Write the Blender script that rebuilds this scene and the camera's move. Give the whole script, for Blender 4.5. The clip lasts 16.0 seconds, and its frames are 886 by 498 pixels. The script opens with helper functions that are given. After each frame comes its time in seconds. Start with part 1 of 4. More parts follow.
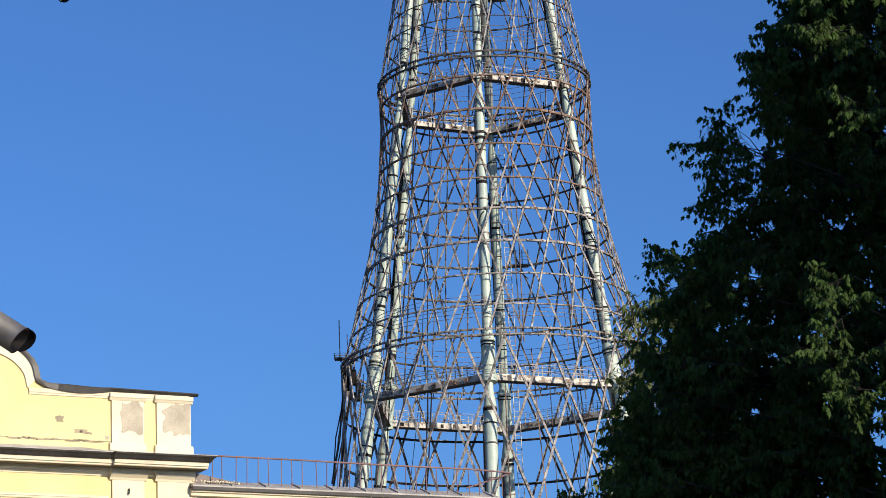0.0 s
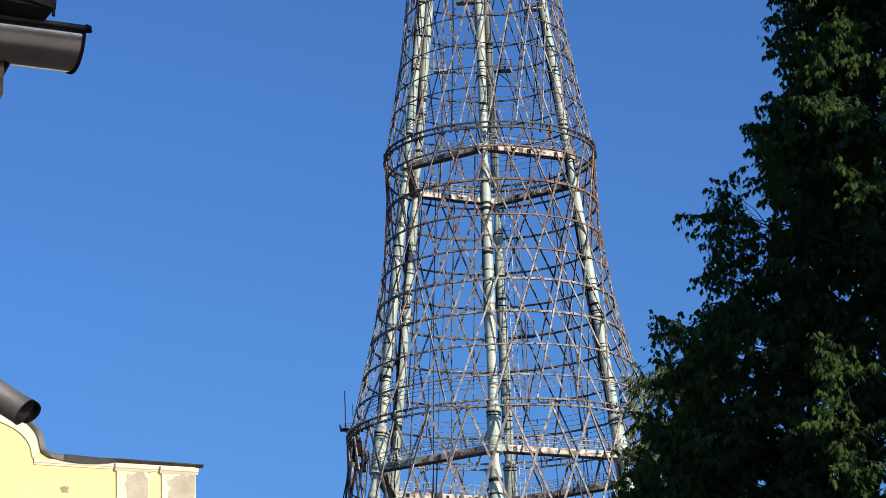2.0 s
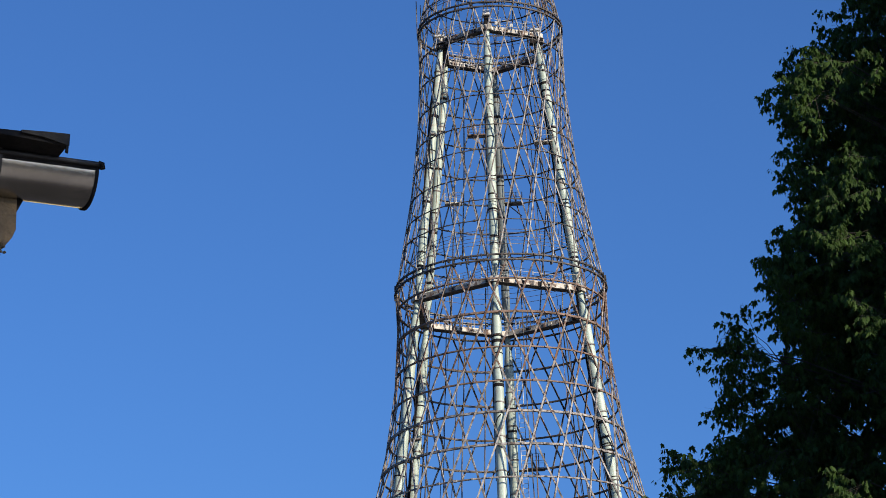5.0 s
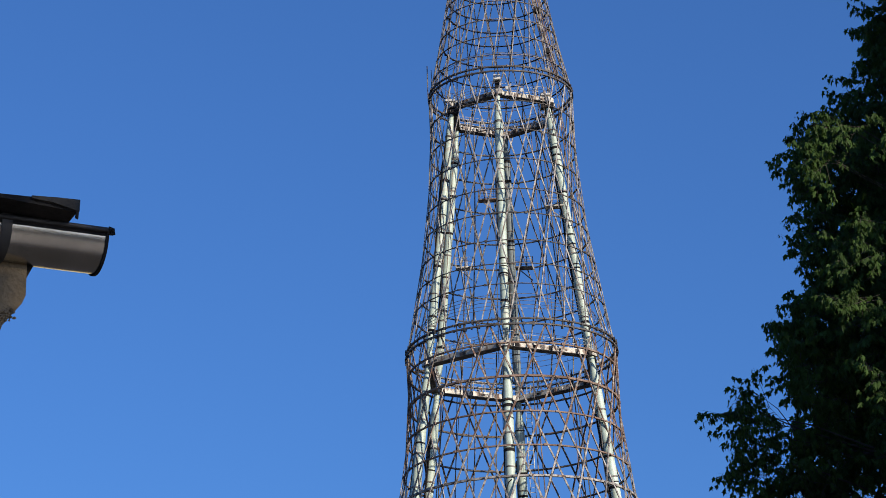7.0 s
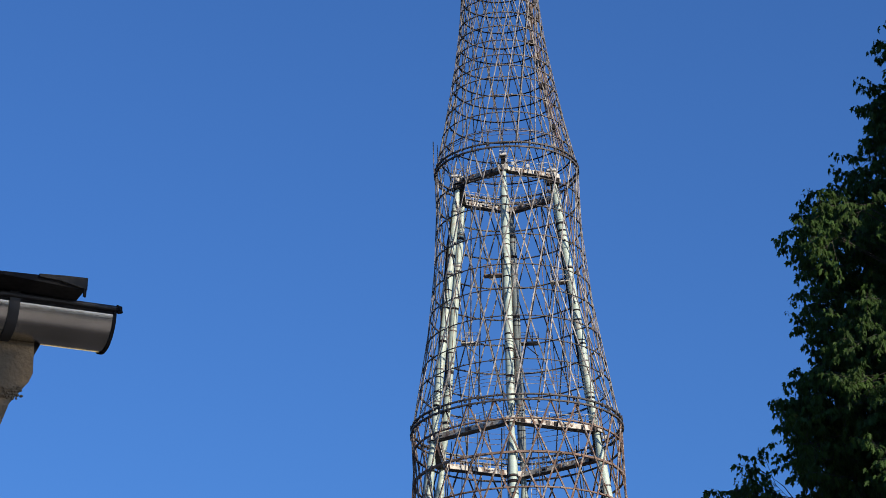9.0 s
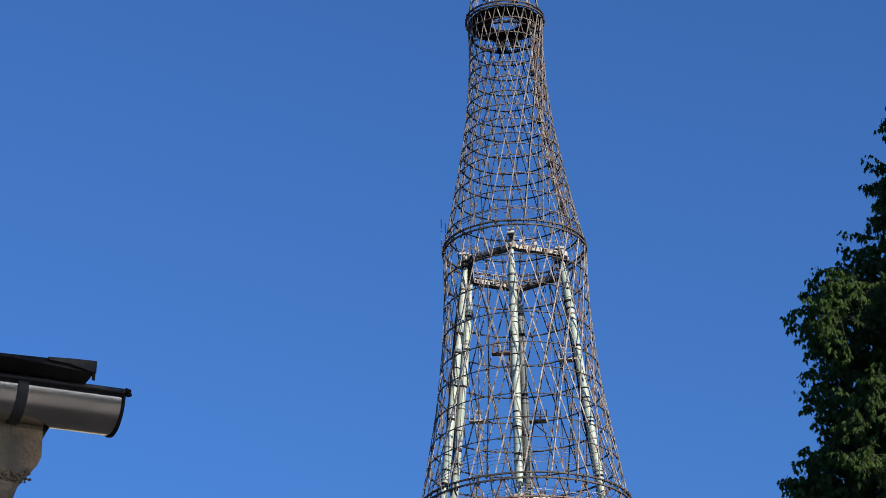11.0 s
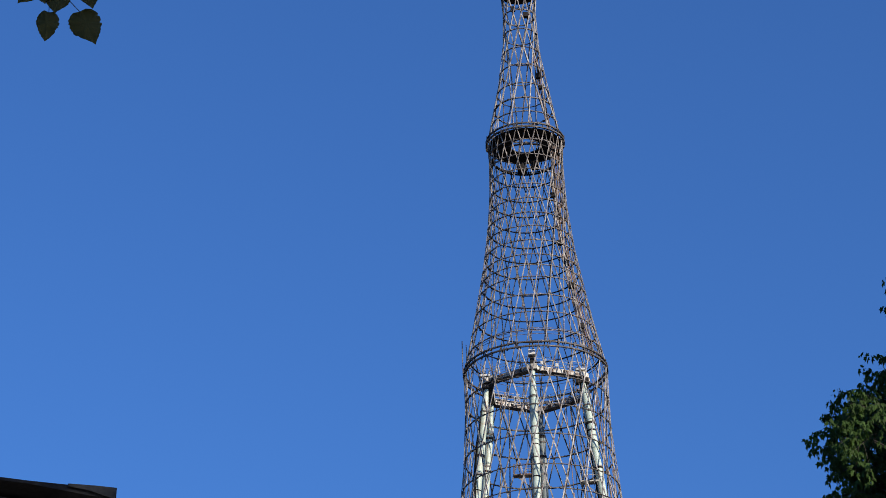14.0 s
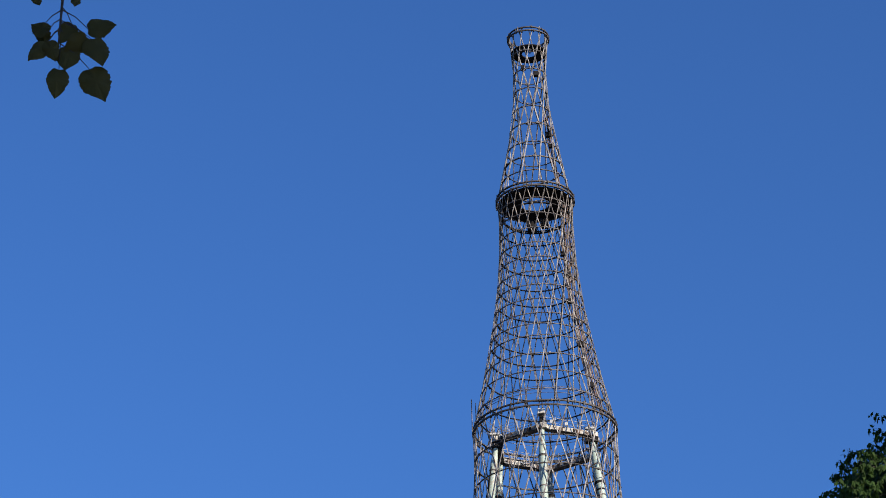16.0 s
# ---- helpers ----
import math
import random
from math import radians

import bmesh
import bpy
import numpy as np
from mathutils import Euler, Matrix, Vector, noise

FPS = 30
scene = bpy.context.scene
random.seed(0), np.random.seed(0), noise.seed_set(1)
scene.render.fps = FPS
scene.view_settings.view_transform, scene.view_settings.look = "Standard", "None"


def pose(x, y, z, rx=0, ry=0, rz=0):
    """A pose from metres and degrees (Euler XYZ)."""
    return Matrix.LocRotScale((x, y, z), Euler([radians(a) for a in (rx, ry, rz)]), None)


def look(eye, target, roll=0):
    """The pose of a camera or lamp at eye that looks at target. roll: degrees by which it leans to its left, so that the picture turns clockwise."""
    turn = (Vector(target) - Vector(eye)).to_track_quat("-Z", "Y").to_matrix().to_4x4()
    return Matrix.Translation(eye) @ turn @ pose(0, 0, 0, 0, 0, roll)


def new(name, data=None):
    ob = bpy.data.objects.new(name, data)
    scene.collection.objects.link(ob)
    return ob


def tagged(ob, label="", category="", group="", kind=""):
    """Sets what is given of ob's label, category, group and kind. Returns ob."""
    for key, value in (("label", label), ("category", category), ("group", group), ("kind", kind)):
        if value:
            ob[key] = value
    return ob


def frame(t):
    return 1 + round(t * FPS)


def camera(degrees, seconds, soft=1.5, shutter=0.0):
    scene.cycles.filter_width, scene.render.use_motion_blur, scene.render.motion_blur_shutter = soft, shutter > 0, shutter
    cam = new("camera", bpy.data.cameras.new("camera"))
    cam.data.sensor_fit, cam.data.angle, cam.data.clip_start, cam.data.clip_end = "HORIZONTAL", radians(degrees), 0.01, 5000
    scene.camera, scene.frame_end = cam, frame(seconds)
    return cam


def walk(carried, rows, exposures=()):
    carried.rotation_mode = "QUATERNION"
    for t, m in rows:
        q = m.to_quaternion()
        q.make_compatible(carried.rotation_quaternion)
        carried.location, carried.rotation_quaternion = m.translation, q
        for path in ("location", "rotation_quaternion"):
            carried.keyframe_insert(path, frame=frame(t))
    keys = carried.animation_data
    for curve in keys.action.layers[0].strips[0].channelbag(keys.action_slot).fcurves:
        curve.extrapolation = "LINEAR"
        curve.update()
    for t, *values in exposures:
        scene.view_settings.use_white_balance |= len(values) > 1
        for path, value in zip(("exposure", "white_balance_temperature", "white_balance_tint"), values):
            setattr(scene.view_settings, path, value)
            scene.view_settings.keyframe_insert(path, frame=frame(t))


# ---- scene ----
# The camera stands on the pavement and tilts up: seconds, heading (right of +y), tilt, roll in degrees, sway sideways and up in metres.
cam = camera(18.94, 16.0, soft=0.55)
TILTS = [
    (0.0, -1.116, 14.554, -2.245, 0.0063, -0.0404),
    (0.5, -1.150, 14.876, -2.184, 0.0067, -0.0395),
    (1.0, -1.175, 15.297, -2.196, 0.0072, -0.0386),
    (1.5, -1.186, 15.697, -2.172, 0.0076, -0.0377),
    (2.0, -1.187, 16.080, -2.171, 0.0080, -0.0368),
    (2.5, -1.194, 16.415, -2.164, 0.0074, -0.0335),
    (3.0, -1.232, 16.874, -2.155, 0.0068, -0.0302),
    (3.5, -1.263, 17.471, -2.126, 0.0062, -0.0270),
    (4.0, -1.271, 18.121, -2.121, 0.0052, -0.0222),
    (4.5, -1.284, 18.562, -2.048, 0.0050, -0.0210),
    (7.0, -1.519, 20.331, -1.947, 0.0090, -0.0160),
    (7.5, -1.559, 20.683, -1.846, 0.0088, -0.0146),
    (8.0, -1.553, 21.112, -1.846, 0.0020, -0.0140),
    (8.5, -1.563, 21.518, -1.773, 0.0000, -0.0062),
    (9.0, -1.592, 21.953, -1.733, 0.0022, -0.0006),
    (11.5, -1.780, 24.131, -1.784, -0.0024, 0.0201),
    (12.0, -1.851, 24.665, -1.828, -0.0019, 0.0226),
    (12.5, -1.940, 25.099, -1.775, -0.0015, 0.0252),
    (13.0, -2.037, 25.496, -1.729, -0.0016, 0.0248),
    (13.5, -2.093, 25.852, -1.750, -0.0006, 0.0303),
    (14.0, -2.133, 26.267, -1.684, 0.0003, 0.0305),
    (14.5, -2.130, 26.639, -1.753, 0.0011, 0.0306),
    (15.0, -2.181, 26.985, -1.857, 0.0020, 0.0308),
    (15.5, -2.261, 27.255, -1.651, 0.0028, 0.0309),
    (16.0, -2.332, 27.528, -1.406, 0.0037, 0.0311),
]


def aim(heading, tilt, roll, sway, lift):
    h, p = radians(heading), radians(tilt)
    eye = Vector((sway, 0.0, 1.6 + lift))
    way = Vector((math.sin(h) * math.cos(p), math.cos(h) * math.cos(p), math.sin(p)))
    return look(eye, eye + way * 100, roll)


walk(cam, [(t, aim(*r)) for t, *r in TILTS], [(0.0, 0.26, 6250, 15), (4.5, 0.22, 6200, 15), (9.0, 0.22, 6090, 15), (16.0, 0.31, 5980, 16)])

# ---- light ----
SUN_SIDE, SUN_HEIGHT = 133.0, 21.0   # degrees: clockwise from +y, above the horizon
world = bpy.data.worlds.new("sky")
scene.world = world
world.use_nodes = True
wn = world.node_tree.nodes
sky = wn.new("ShaderNodeTexSky")
sky.sky_type, sky.sun_disc = "NISHITA", False
sky.sun_elevation, sky.sun_rotation = radians(SUN_HEIGHT), radians(SUN_SIDE)
sky.air_density, sky.dust_density, sky.ozone_density = 1.0, 1.7, 10.0
wn["Background"].inputs["Strength"].default_value = 0.124
world.node_tree.links.new(sky.outputs["Color"], wn["Background"].inputs["Color"])
sun = new("sun", bpy.data.lights.new("sun", "SUN"))
sun.data.energy, sun.data.angle, sun.data.color = 5.0, radians(0.53), (1.0, 0.86, 0.64)
s_az, s_el = radians(SUN_SIDE), radians(SUN_HEIGHT)
TO_SUN = Vector((math.sin(s_az) * math.cos(s_el), math.cos(s_az) * math.cos(s_el), math.sin(s_el)))
sun.matrix_world = look(TO_SUN * 50, (0, 0, 0))


# ---- materials ----
def material(name, low, high, scale=2.0, rough=0.7, metal=0.0, bump=0.2, fine=30.0, third=None, third_at=0.62, spread=0.12, gloss=0.5):
    """Two tones mixed by a wide noise, broken up by a fine one; a third tone shows in patches; relief from the fine noise."""
    m = bpy.data.materials.new(name)
    m.use_nodes = True
    nt = m.node_tree
    n, l = nt.nodes, nt.links
    b = n["Principled BSDF"]
    co = n.new("ShaderNodeTexCoord")
    info = n.new("ShaderNodeObjectInfo")
    shift = n.new("ShaderNodeVectorMath")
    shift.operation = "MULTIPLY_ADD"
    shift.inputs[1].default_value = (1, 1, 1)
    l.new(co.outputs["Object"], shift.inputs[0])
    far = n.new("ShaderNodeMath")
    far.operation = "MULTIPLY"
    far.inputs[1].default_value = 40.0
    l.new(info.outputs["Random"], far.inputs[0])
    l.new(far.outputs[0], shift.inputs[2])
    wide, small = n.new("ShaderNodeTexNoise"), n.new("ShaderNodeTexNoise")
    wide.inputs["Scale"].default_value, wide.inputs["Detail"].default_value = scale, 5
    small.inputs["Scale"].default_value, small.inputs["Detail"].default_value = fine, 4
    l.new(shift.outputs[0], wide.inputs["Vector"])
    l.new(shift.outputs[0], small.inputs["Vector"])
    both = n.new("ShaderNodeMix")
    both.data_type = "FLOAT"
    both.inputs[0].default_value = 0.3
    l.new(wide.outputs["Fac"], both.inputs[2])
    l.new(small.outputs["Fac"], both.inputs[3])
    ramp = n.new("ShaderNodeValToRGB")
    ramp.color_ramp.elements[0].position, ramp.color_ramp.elements[1].position = 0.5 - spread, 0.5 + spread
    ramp.color_ramp.elements[0].color, ramp.color_ramp.elements[1].color = (*low, 1), (*high, 1)
    l.new(both.outputs[0], ramp.inputs["Fac"])
    colour = ramp.outputs["Color"]
    if third:
        patch = n.new("ShaderNodeTexNoise")
        patch.inputs["Scale"].default_value, patch.inputs["Detail"].default_value = scale * 1.7, 7
        off = n.new("ShaderNodeVectorMath")
        off.operation = "ADD"
        off.inputs[1].default_value = (17.0, 5.0, 9.0)
        l.new(shift.outputs[0], off.inputs[0])
        l.new(off.outputs[0], patch.inputs["Vector"])
        edge = n.new("ShaderNodeValToRGB")
        edge.color_ramp.elements[0].position, edge.color_ramp.elements[1].position = third_at - 0.04, third_at + 0.04
        l.new(patch.outputs["Fac"], edge.inputs["Fac"])
        mix = n.new("ShaderNodeMix")
        mix.data_type = "RGBA"
        l.new(edge.outputs["Color"], mix.inputs[0])
        l.new(colour, mix.inputs[6])
        mix.inputs[7].default_value = (*third, 1)
        colour = mix.outputs[2]
    l.new(colour, b.inputs["Base Color"])
    b.inputs["Roughness"].default_value, b.inputs["Metallic"].default_value = rough, metal
    b.inputs["Specular IOR Level"].default_value = gloss
    if bump:
        rel = n.new("ShaderNodeBump")
        rel.inputs["Strength"].default_value, rel.inputs["Distance"].default_value = bump, 0.01
        l.new(small.outputs["Fac"], rel.inputs["Height"])
        l.new(rel.outputs["Normal"], b.inputs["Normal"])
    return m


def leaf_material(name, low, high, glow):
    """Leaves: per-leaf tone from the island, with light shining through the blade."""
    m = material(name, low, high, scale=0.8, rough=0.55, bump=0.15, fine=60, spread=0.2)
    nt = m.node_tree
    n, l = nt.nodes, nt.links
    b = n["Principled BSDF"]
    b.inputs["Specular IOR Level"].default_value = 0.12
    geo = n.new("ShaderNodeNewGeometry")
    hsv = n.new("ShaderNodeHueSaturation")
    span = n.new("ShaderNodeMapRange")
    span.inputs[3].default_value, span.inputs[4].default_value = 0.6, 1.35
    l.new(geo.outputs["Random Per Island"], span.inputs[0])
    l.new(span.outputs[0], hsv.inputs["Value"])
    l.new(b.inputs["Base Color"].links[0].from_socket, hsv.inputs["Color"])
    l.new(hsv.outputs["Color"], b.inputs["Base Color"])
    thin = n.new("ShaderNodeBsdfTranslucent")
    thin.inputs["Color"].default_value = (*glow, 1)
    mix = n.new("ShaderNodeMixShader")
    mix.inputs[0].default_value = 0.22
    l.new(b.outputs[0], mix.inputs[1])
    l.new(thin.outputs[0], mix.inputs[2])
    l.new(mix.outputs[0], n["Material Output"].inputs["Surface"])
    return m


RUST = (0.12, 0.07, 0.045)
steel_grey = material("weathered_steel", (0.03, 0.027, 0.025), (0.285, 0.262, 0.238), 2.2, 0.75, 0.0, 0.3, 9, RUST, 0.62, gloss=0.2)
steel_pale = material("pale_weathered_steel", (0.07, 0.065, 0.06), (0.42, 0.394, 0.355), 1.8, 0.7, 0.0, 0.3, 9, RUST, 0.62, gloss=0.2)
steel_rust = material("rusty_steel", (0.04, 0.033, 0.028), (0.4, 0.355, 0.3), 1.9, 0.8, 0.0, 0.3, 9, (0.15, 0.09, 0.062), 0.5, gloss=0.2)
steel_brown = material("brown_weathered_steel", (0.05, 0.045, 0.04), (0.34, 0.31, 0.27), 2.2, 0.75, 0.0, 0.3, 9, (0.13, 0.085, 0.062), 0.62, gloss=0.2)
ring_steel = material("blackened_ring_steel", (0.028, 0.025, 0.023), (0.085, 0.075, 0.066), 1.6, 0.7, 0.0, 0.2, 14, (0.18, 0.14, 0.11), 0.62)
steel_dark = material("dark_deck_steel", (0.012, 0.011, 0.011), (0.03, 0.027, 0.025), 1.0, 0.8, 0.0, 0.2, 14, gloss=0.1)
column_paint = material("pale_column_paint", (0.31, 0.38, 0.32), (0.44, 0.52, 0.43), 0.5, 0.5, 0.0, 0.15, 9, (0.34, 0.32, 0.26), 0.66)
girder_paint = material("cream_girder_paint", (0.3, 0.28, 0.23), (0.6, 0.58, 0.5), 1.1, 0.6, 0.0, 0.2, 9, (0.17, 0.12, 0.085), 0.56)
rust_hoop = material("red_rust_steel", (0.11, 0.072, 0.052), (0.27, 0.19, 0.145), 0.8, 0.85, 0.0, 0.3, 9, (0.3, 0.25, 0.2), 0.64, gloss=0.2)
slate_tone = material("dull_slate_column_tone", (0.1, 0.125, 0.125), (0.19, 0.225, 0.22), 0.35, 0.6, 0.0, 0.15, 9, (0.33, 0.34, 0.28), 0.6)
yellow_plaster = material("yellow_plaster", (0.66, 0.54, 0.25), (0.74, 0.62, 0.3), 0.7, 0.9, 0.0, 0.25, 25)
cream_plaster = material("cream_plaster", (0.66, 0.59, 0.41), (0.73, 0.67, 0.49), 0.9, 0.9, 0.0, 0.25, 25, (0.6, 0.52, 0.38), 0.7)
bare_render = material("bare_cement_patch", (0.36, 0.32, 0.235), (0.48, 0.43, 0.325), 2.5, 0.95, 0.0, 0.5, 30)
shaded_soffit = material("shaded_soffit_plaster", (0.09, 0.078, 0.055), (0.17, 0.15, 0.11), 2.0, 0.95, 0.0, 0.3, 30)
roof_zinc = material("zinc_roof_sheet", (0.26, 0.245, 0.22), (0.4, 0.38, 0.34), 2.2, 0.6, 0.1, 0.1, 12)
shaded_coping = material("shaded_coping_metal", (0.014, 0.013, 0.012), (0.045, 0.042, 0.037), 1.2, 0.7, 0.1, 0.1, 12)
lit_coping = material("lit_coping_metal", (0.06, 0.056, 0.048), (0.11, 0.104, 0.09), 1.6, 0.55, 0.2, 0.1, 12)
dark_sheet = material("dark_flashing", (0.022, 0.021, 0.02), (0.055, 0.052, 0.048), 1.2, 0.6, 0.2, 0.1, 12)
hip_sheet = material("brown_roof_sheet", (0.1, 0.078, 0.068), (0.17, 0.135, 0.12), 1.5, 0.6, 0.1, 0.1, 20)
red_rail = material("red_oxide_rail", (0.15, 0.085, 0.08), (0.22, 0.135, 0.13), 2.0, 0.7, 0.0, 0.1, 30)
gutter_metal = material("weathered_gutter_metal", (0.38, 0.355, 0.305), (0.5, 0.47, 0.41), 6.0, 0.27, 1.0, 0.03, 60)
spout_metal = material("dull_spout_metal", (0.2, 0.18, 0.145), (0.3, 0.27, 0.22), 7.0, 0.55, 0.3, 0.08, 60)
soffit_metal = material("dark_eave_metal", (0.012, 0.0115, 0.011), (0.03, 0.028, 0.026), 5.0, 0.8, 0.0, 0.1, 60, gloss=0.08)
gutter_dark = material("dull_dark_sheet", (0.022, 0.021, 0.018), (0.05, 0.047, 0.04), 6.0, 0.75, 0.0, 0.1, 60, gloss=0.2)
bore_shade = material("shaded_bore_lining", (0.05, 0.043, 0.038), (0.085, 0.073, 0.065), 8.0, 0.95, 0.0, 0.1, 60, gloss=0.05)
pale_render = material("pale_stained_render", (0.27, 0.23, 0.155), (0.42, 0.36, 0.24), 4.0, 0.95, 0.0, 0.6, 70, (0.07, 0.055, 0.04), 0.6)
pale_ledge = material("pale_weathered_ledge", (0.3, 0.285, 0.25), (0.52, 0.5, 0.45), 1.6, 0.8, 0.0, 0.2, 14)
brown_render = material("brown_stained_render", (0.11, 0.08, 0.045), (0.17, 0.125, 0.07), 5.0, 0.95, 0.0, 0.6, 70, (0.22, 0.17, 0.09), 0.7)
bark = material("grey_brown_bark", (0.022, 0.018, 0.014), (0.05, 0.042, 0.034), 3.0, 0.9, 0.0, 0.8, 25)
maple_leaf = leaf_material("maple_leaf_green", (0.019, 0.04, 0.009), (0.052, 0.096, 0.021), (0.07, 0.14, 0.018))
ash_leaf = leaf_material("ash_leaf_green", (0.06, 0.085, 0.03), (0.12, 0.15, 0.05), (0.12, 0.17, 0.03))
linden_leaf = leaf_material("linden_leaf_green", (0.036, 0.034, 0.009), (0.062, 0.055, 0.014), (0.06, 0.055, 0.008))
blocker_plaster = material("grey_blocker_plaster", (0.14, 0.13, 0.115), (0.22, 0.205, 0.18), 0.5, 0.9, 0.0, 0.2, 12)
reflector_concrete = material("pale_reflector_concrete", (0.38, 0.36, 0.32), (0.5, 0.475, 0.425), 0.8, 0.9, 0.0, 0.3, 30)
asphalt = material("asphalt", (0.04, 0.04, 0.042), (0.065, 0.064, 0.062), 0.6, 0.9, 0.0, 0.4, 40)
lamp_white = material("white_fitting", (0.42, 0.42, 0.4), (0.6, 0.6, 0.57), 3.0, 0.4, 0.0, 0.05, 30)


# ---- mesh helpers ----
def obj(name, data, mat, parent=None, m=None):
    ob = new(name, data)
    if mat is not None and len(data.materials) == 0:
        data.materials.append(mat)
    if parent is not None:
        ob.parent = parent
    if m is not None:
        ob.matrix_basis = m
    return ob


def mesh_of(name, bm, smooth=False):
    me = bpy.data.meshes.new(name)
    bmesh.ops.recalc_face_normals(bm, faces=bm.faces)
    bm.to_mesh(me)
    bm.free()
    if smooth:
        me.shade_smooth()
        me.set_sharp_from_angle(angle=radians(40))
    return me


def part(name, bm, mat, parent, label="", smooth=False, m=None):
    ob = obj(name, mesh_of(name, bm, smooth), mat, parent, m)
    return tagged(ob, label) if label else ob


def thing(name, label, category, group="", kind="", at=(0, 0, 0), turn=0.0):
    ob = new(name)
    ob.empty_display_size = 0.3
    ob.matrix_basis = pose(*at, 0, 0, turn)
    return tagged(ob, label, category, group, kind)


def box(bm, lo, hi, m=None):
    """An upright box between two corners, turned by m."""
    vs = [bm.verts.new((x, y, z)) for x in (lo[0], hi[0]) for y in (lo[1], hi[1]) for z in (lo[2], hi[2])]
    for q in ((0, 1, 3, 2), (4, 6, 7, 5), (0, 4, 5, 1), (2, 3, 7, 6), (0, 2, 6, 4), (1, 5, 7, 3)):
        bm.faces.new([vs[i] for i in q])
    if m is not None:
        bmesh.ops.transform(bm, matrix=m, verts=vs)
    return vs


def sweep(bm, rings, closed_ends=True, closed_loop=False):
    """Skin rings of equally many points, in order."""
    rows = [[bm.verts.new(p) for p in r] for r in rings]
    pairs = list(zip(rows, rows[1:])) + ([(rows[-1], rows[0])] if closed_loop else [])
    for a, b in pairs:
        k = len(a)
        for i in range(k):
            bm.faces.new((a[i], a[(i + 1) % k], b[(i + 1) % k], b[i]))
    if closed_ends and not closed_loop:
        bm.faces.new(rows[0][::-1])
        bm.faces.new(rows[-1])


def beam(bm, a, b, outline, out):
    """A straight bar from a to b with the given outline (across, outward)."""
    a, b = Vector(a), Vector(b)
    way = (b - a).normalized()
    side = way.cross(Vector(out)).normalized()
    up = side.cross(way)
    sweep(bm, [[p + side * x + up * y for x, y in outline] for p in (a, b)])


def tube(bm, points, radii, sides=8):
    """A round bar through points."""
    pts = [Vector(p) for p in points]
    rings, ref = [], Vector((0.13, 0.31, 0.94))
    for i, p in enumerate(pts):
        way = (pts[min(i + 1, len(pts) - 1)] - pts[max(i - 1, 0)]).normalized()
        side = way.cross(ref)
        if side.length < 0.1:
            side = way.cross(Vector((1, 0, 0)))
        side.normalize()
        up = side.cross(way)
        r = radii[i] if isinstance(radii, (list, tuple)) else radii
        rings.append([p + (side * math.cos(q) + up * math.sin(q)) * r for q in (2 * math.pi * k / sides for k in range(sides))])
    sweep(bm, rings)


def lathe(bm, profile, sides=16):
    """A closed round body from (radius, height) rows."""
    sweep(bm, [[(r * math.cos(q), r * math.sin(q), z) for q in (2 * math.pi * k / sides for k in range(sides))] for r, z in profile])


def hoop(bm, radius, z, outline, sides=48, start=0.0):
    """A closed ring bar; outline is (outward, up)."""
    rings = []
    for k in range(sides):
        q = start + 2 * math.pi * k / sides
        c, s = math.cos(q), math.sin(q)
        rings.append([((radius + x) * c, (radius + x) * s, z + y) for x, y in outline])
    sweep(bm, rings, closed_loop=True)


def bar(w, h):
    return [(-w / 2, -h / 2), (w / 2, -h / 2), (w / 2, h / 2), (-w / 2, h / 2)]


def channel(w, d, t):
    """A U-shaped outline, open inwards."""
    return [(-w / 2, -d / 2), (-w / 2, d / 2), (w / 2, d / 2), (w / 2, -d / 2), (w / 2 - t, -d / 2), (w / 2 - t, d / 2 - t), (-w / 2 + t, d / 2 - t), (-w / 2 + t, -d / 2)]


def round_angle(a):
    """Angle in the plan of a direction that turns a degrees to the right of the side facing the street."""
    return radians(-90 + a)


# ---- ground ----
bm = bmesh.new()
box(bm, (-2500, -2500, -0.4), (2500, 2500, 0.0))
tagged(obj("ground", mesh_of("ground", bm), asphalt), "dark grey asphalt ground of the street", "ground", kind="structure")

# unseen wall added behind the camera to block low sky and darken reflections
bm = bmesh.new()
box(bm, (-60, -8.5, 0.0), (45, -8.0, 4.2))
tagged(obj("wall_south", mesh_of("wall_south", bm), blocker_plaster), "unseen plain grey wall added to block low sky", "wall", kind="structure")

# unseen pale strip added before the low house, so the gutter mirrors a highlight
bm = bmesh.new()
box(bm, (-45, -12.0, 0.0), (30, -2.7, 0.09))
bmesh.ops.bevel(bm, geom=bm.edges[:], offset=0.015, segments=1, affect="EDGES")
tagged(obj("pavement", mesh_of("pavement", bm), reflector_concrete, None, pose(-1.281, 7.969, 0.004, 0, 0, 28.0)), "unseen pale concrete strip added to reflect into the gutter", "pavement", kind="structure")

# ---- lattice tower ----
TOWER = (-0.17, 225.0, 0.0)
tower = thing("lattice_tower", "tall hyperboloid lattice tower of rusty steel with pale inner columns", "tower", at=TOWER)
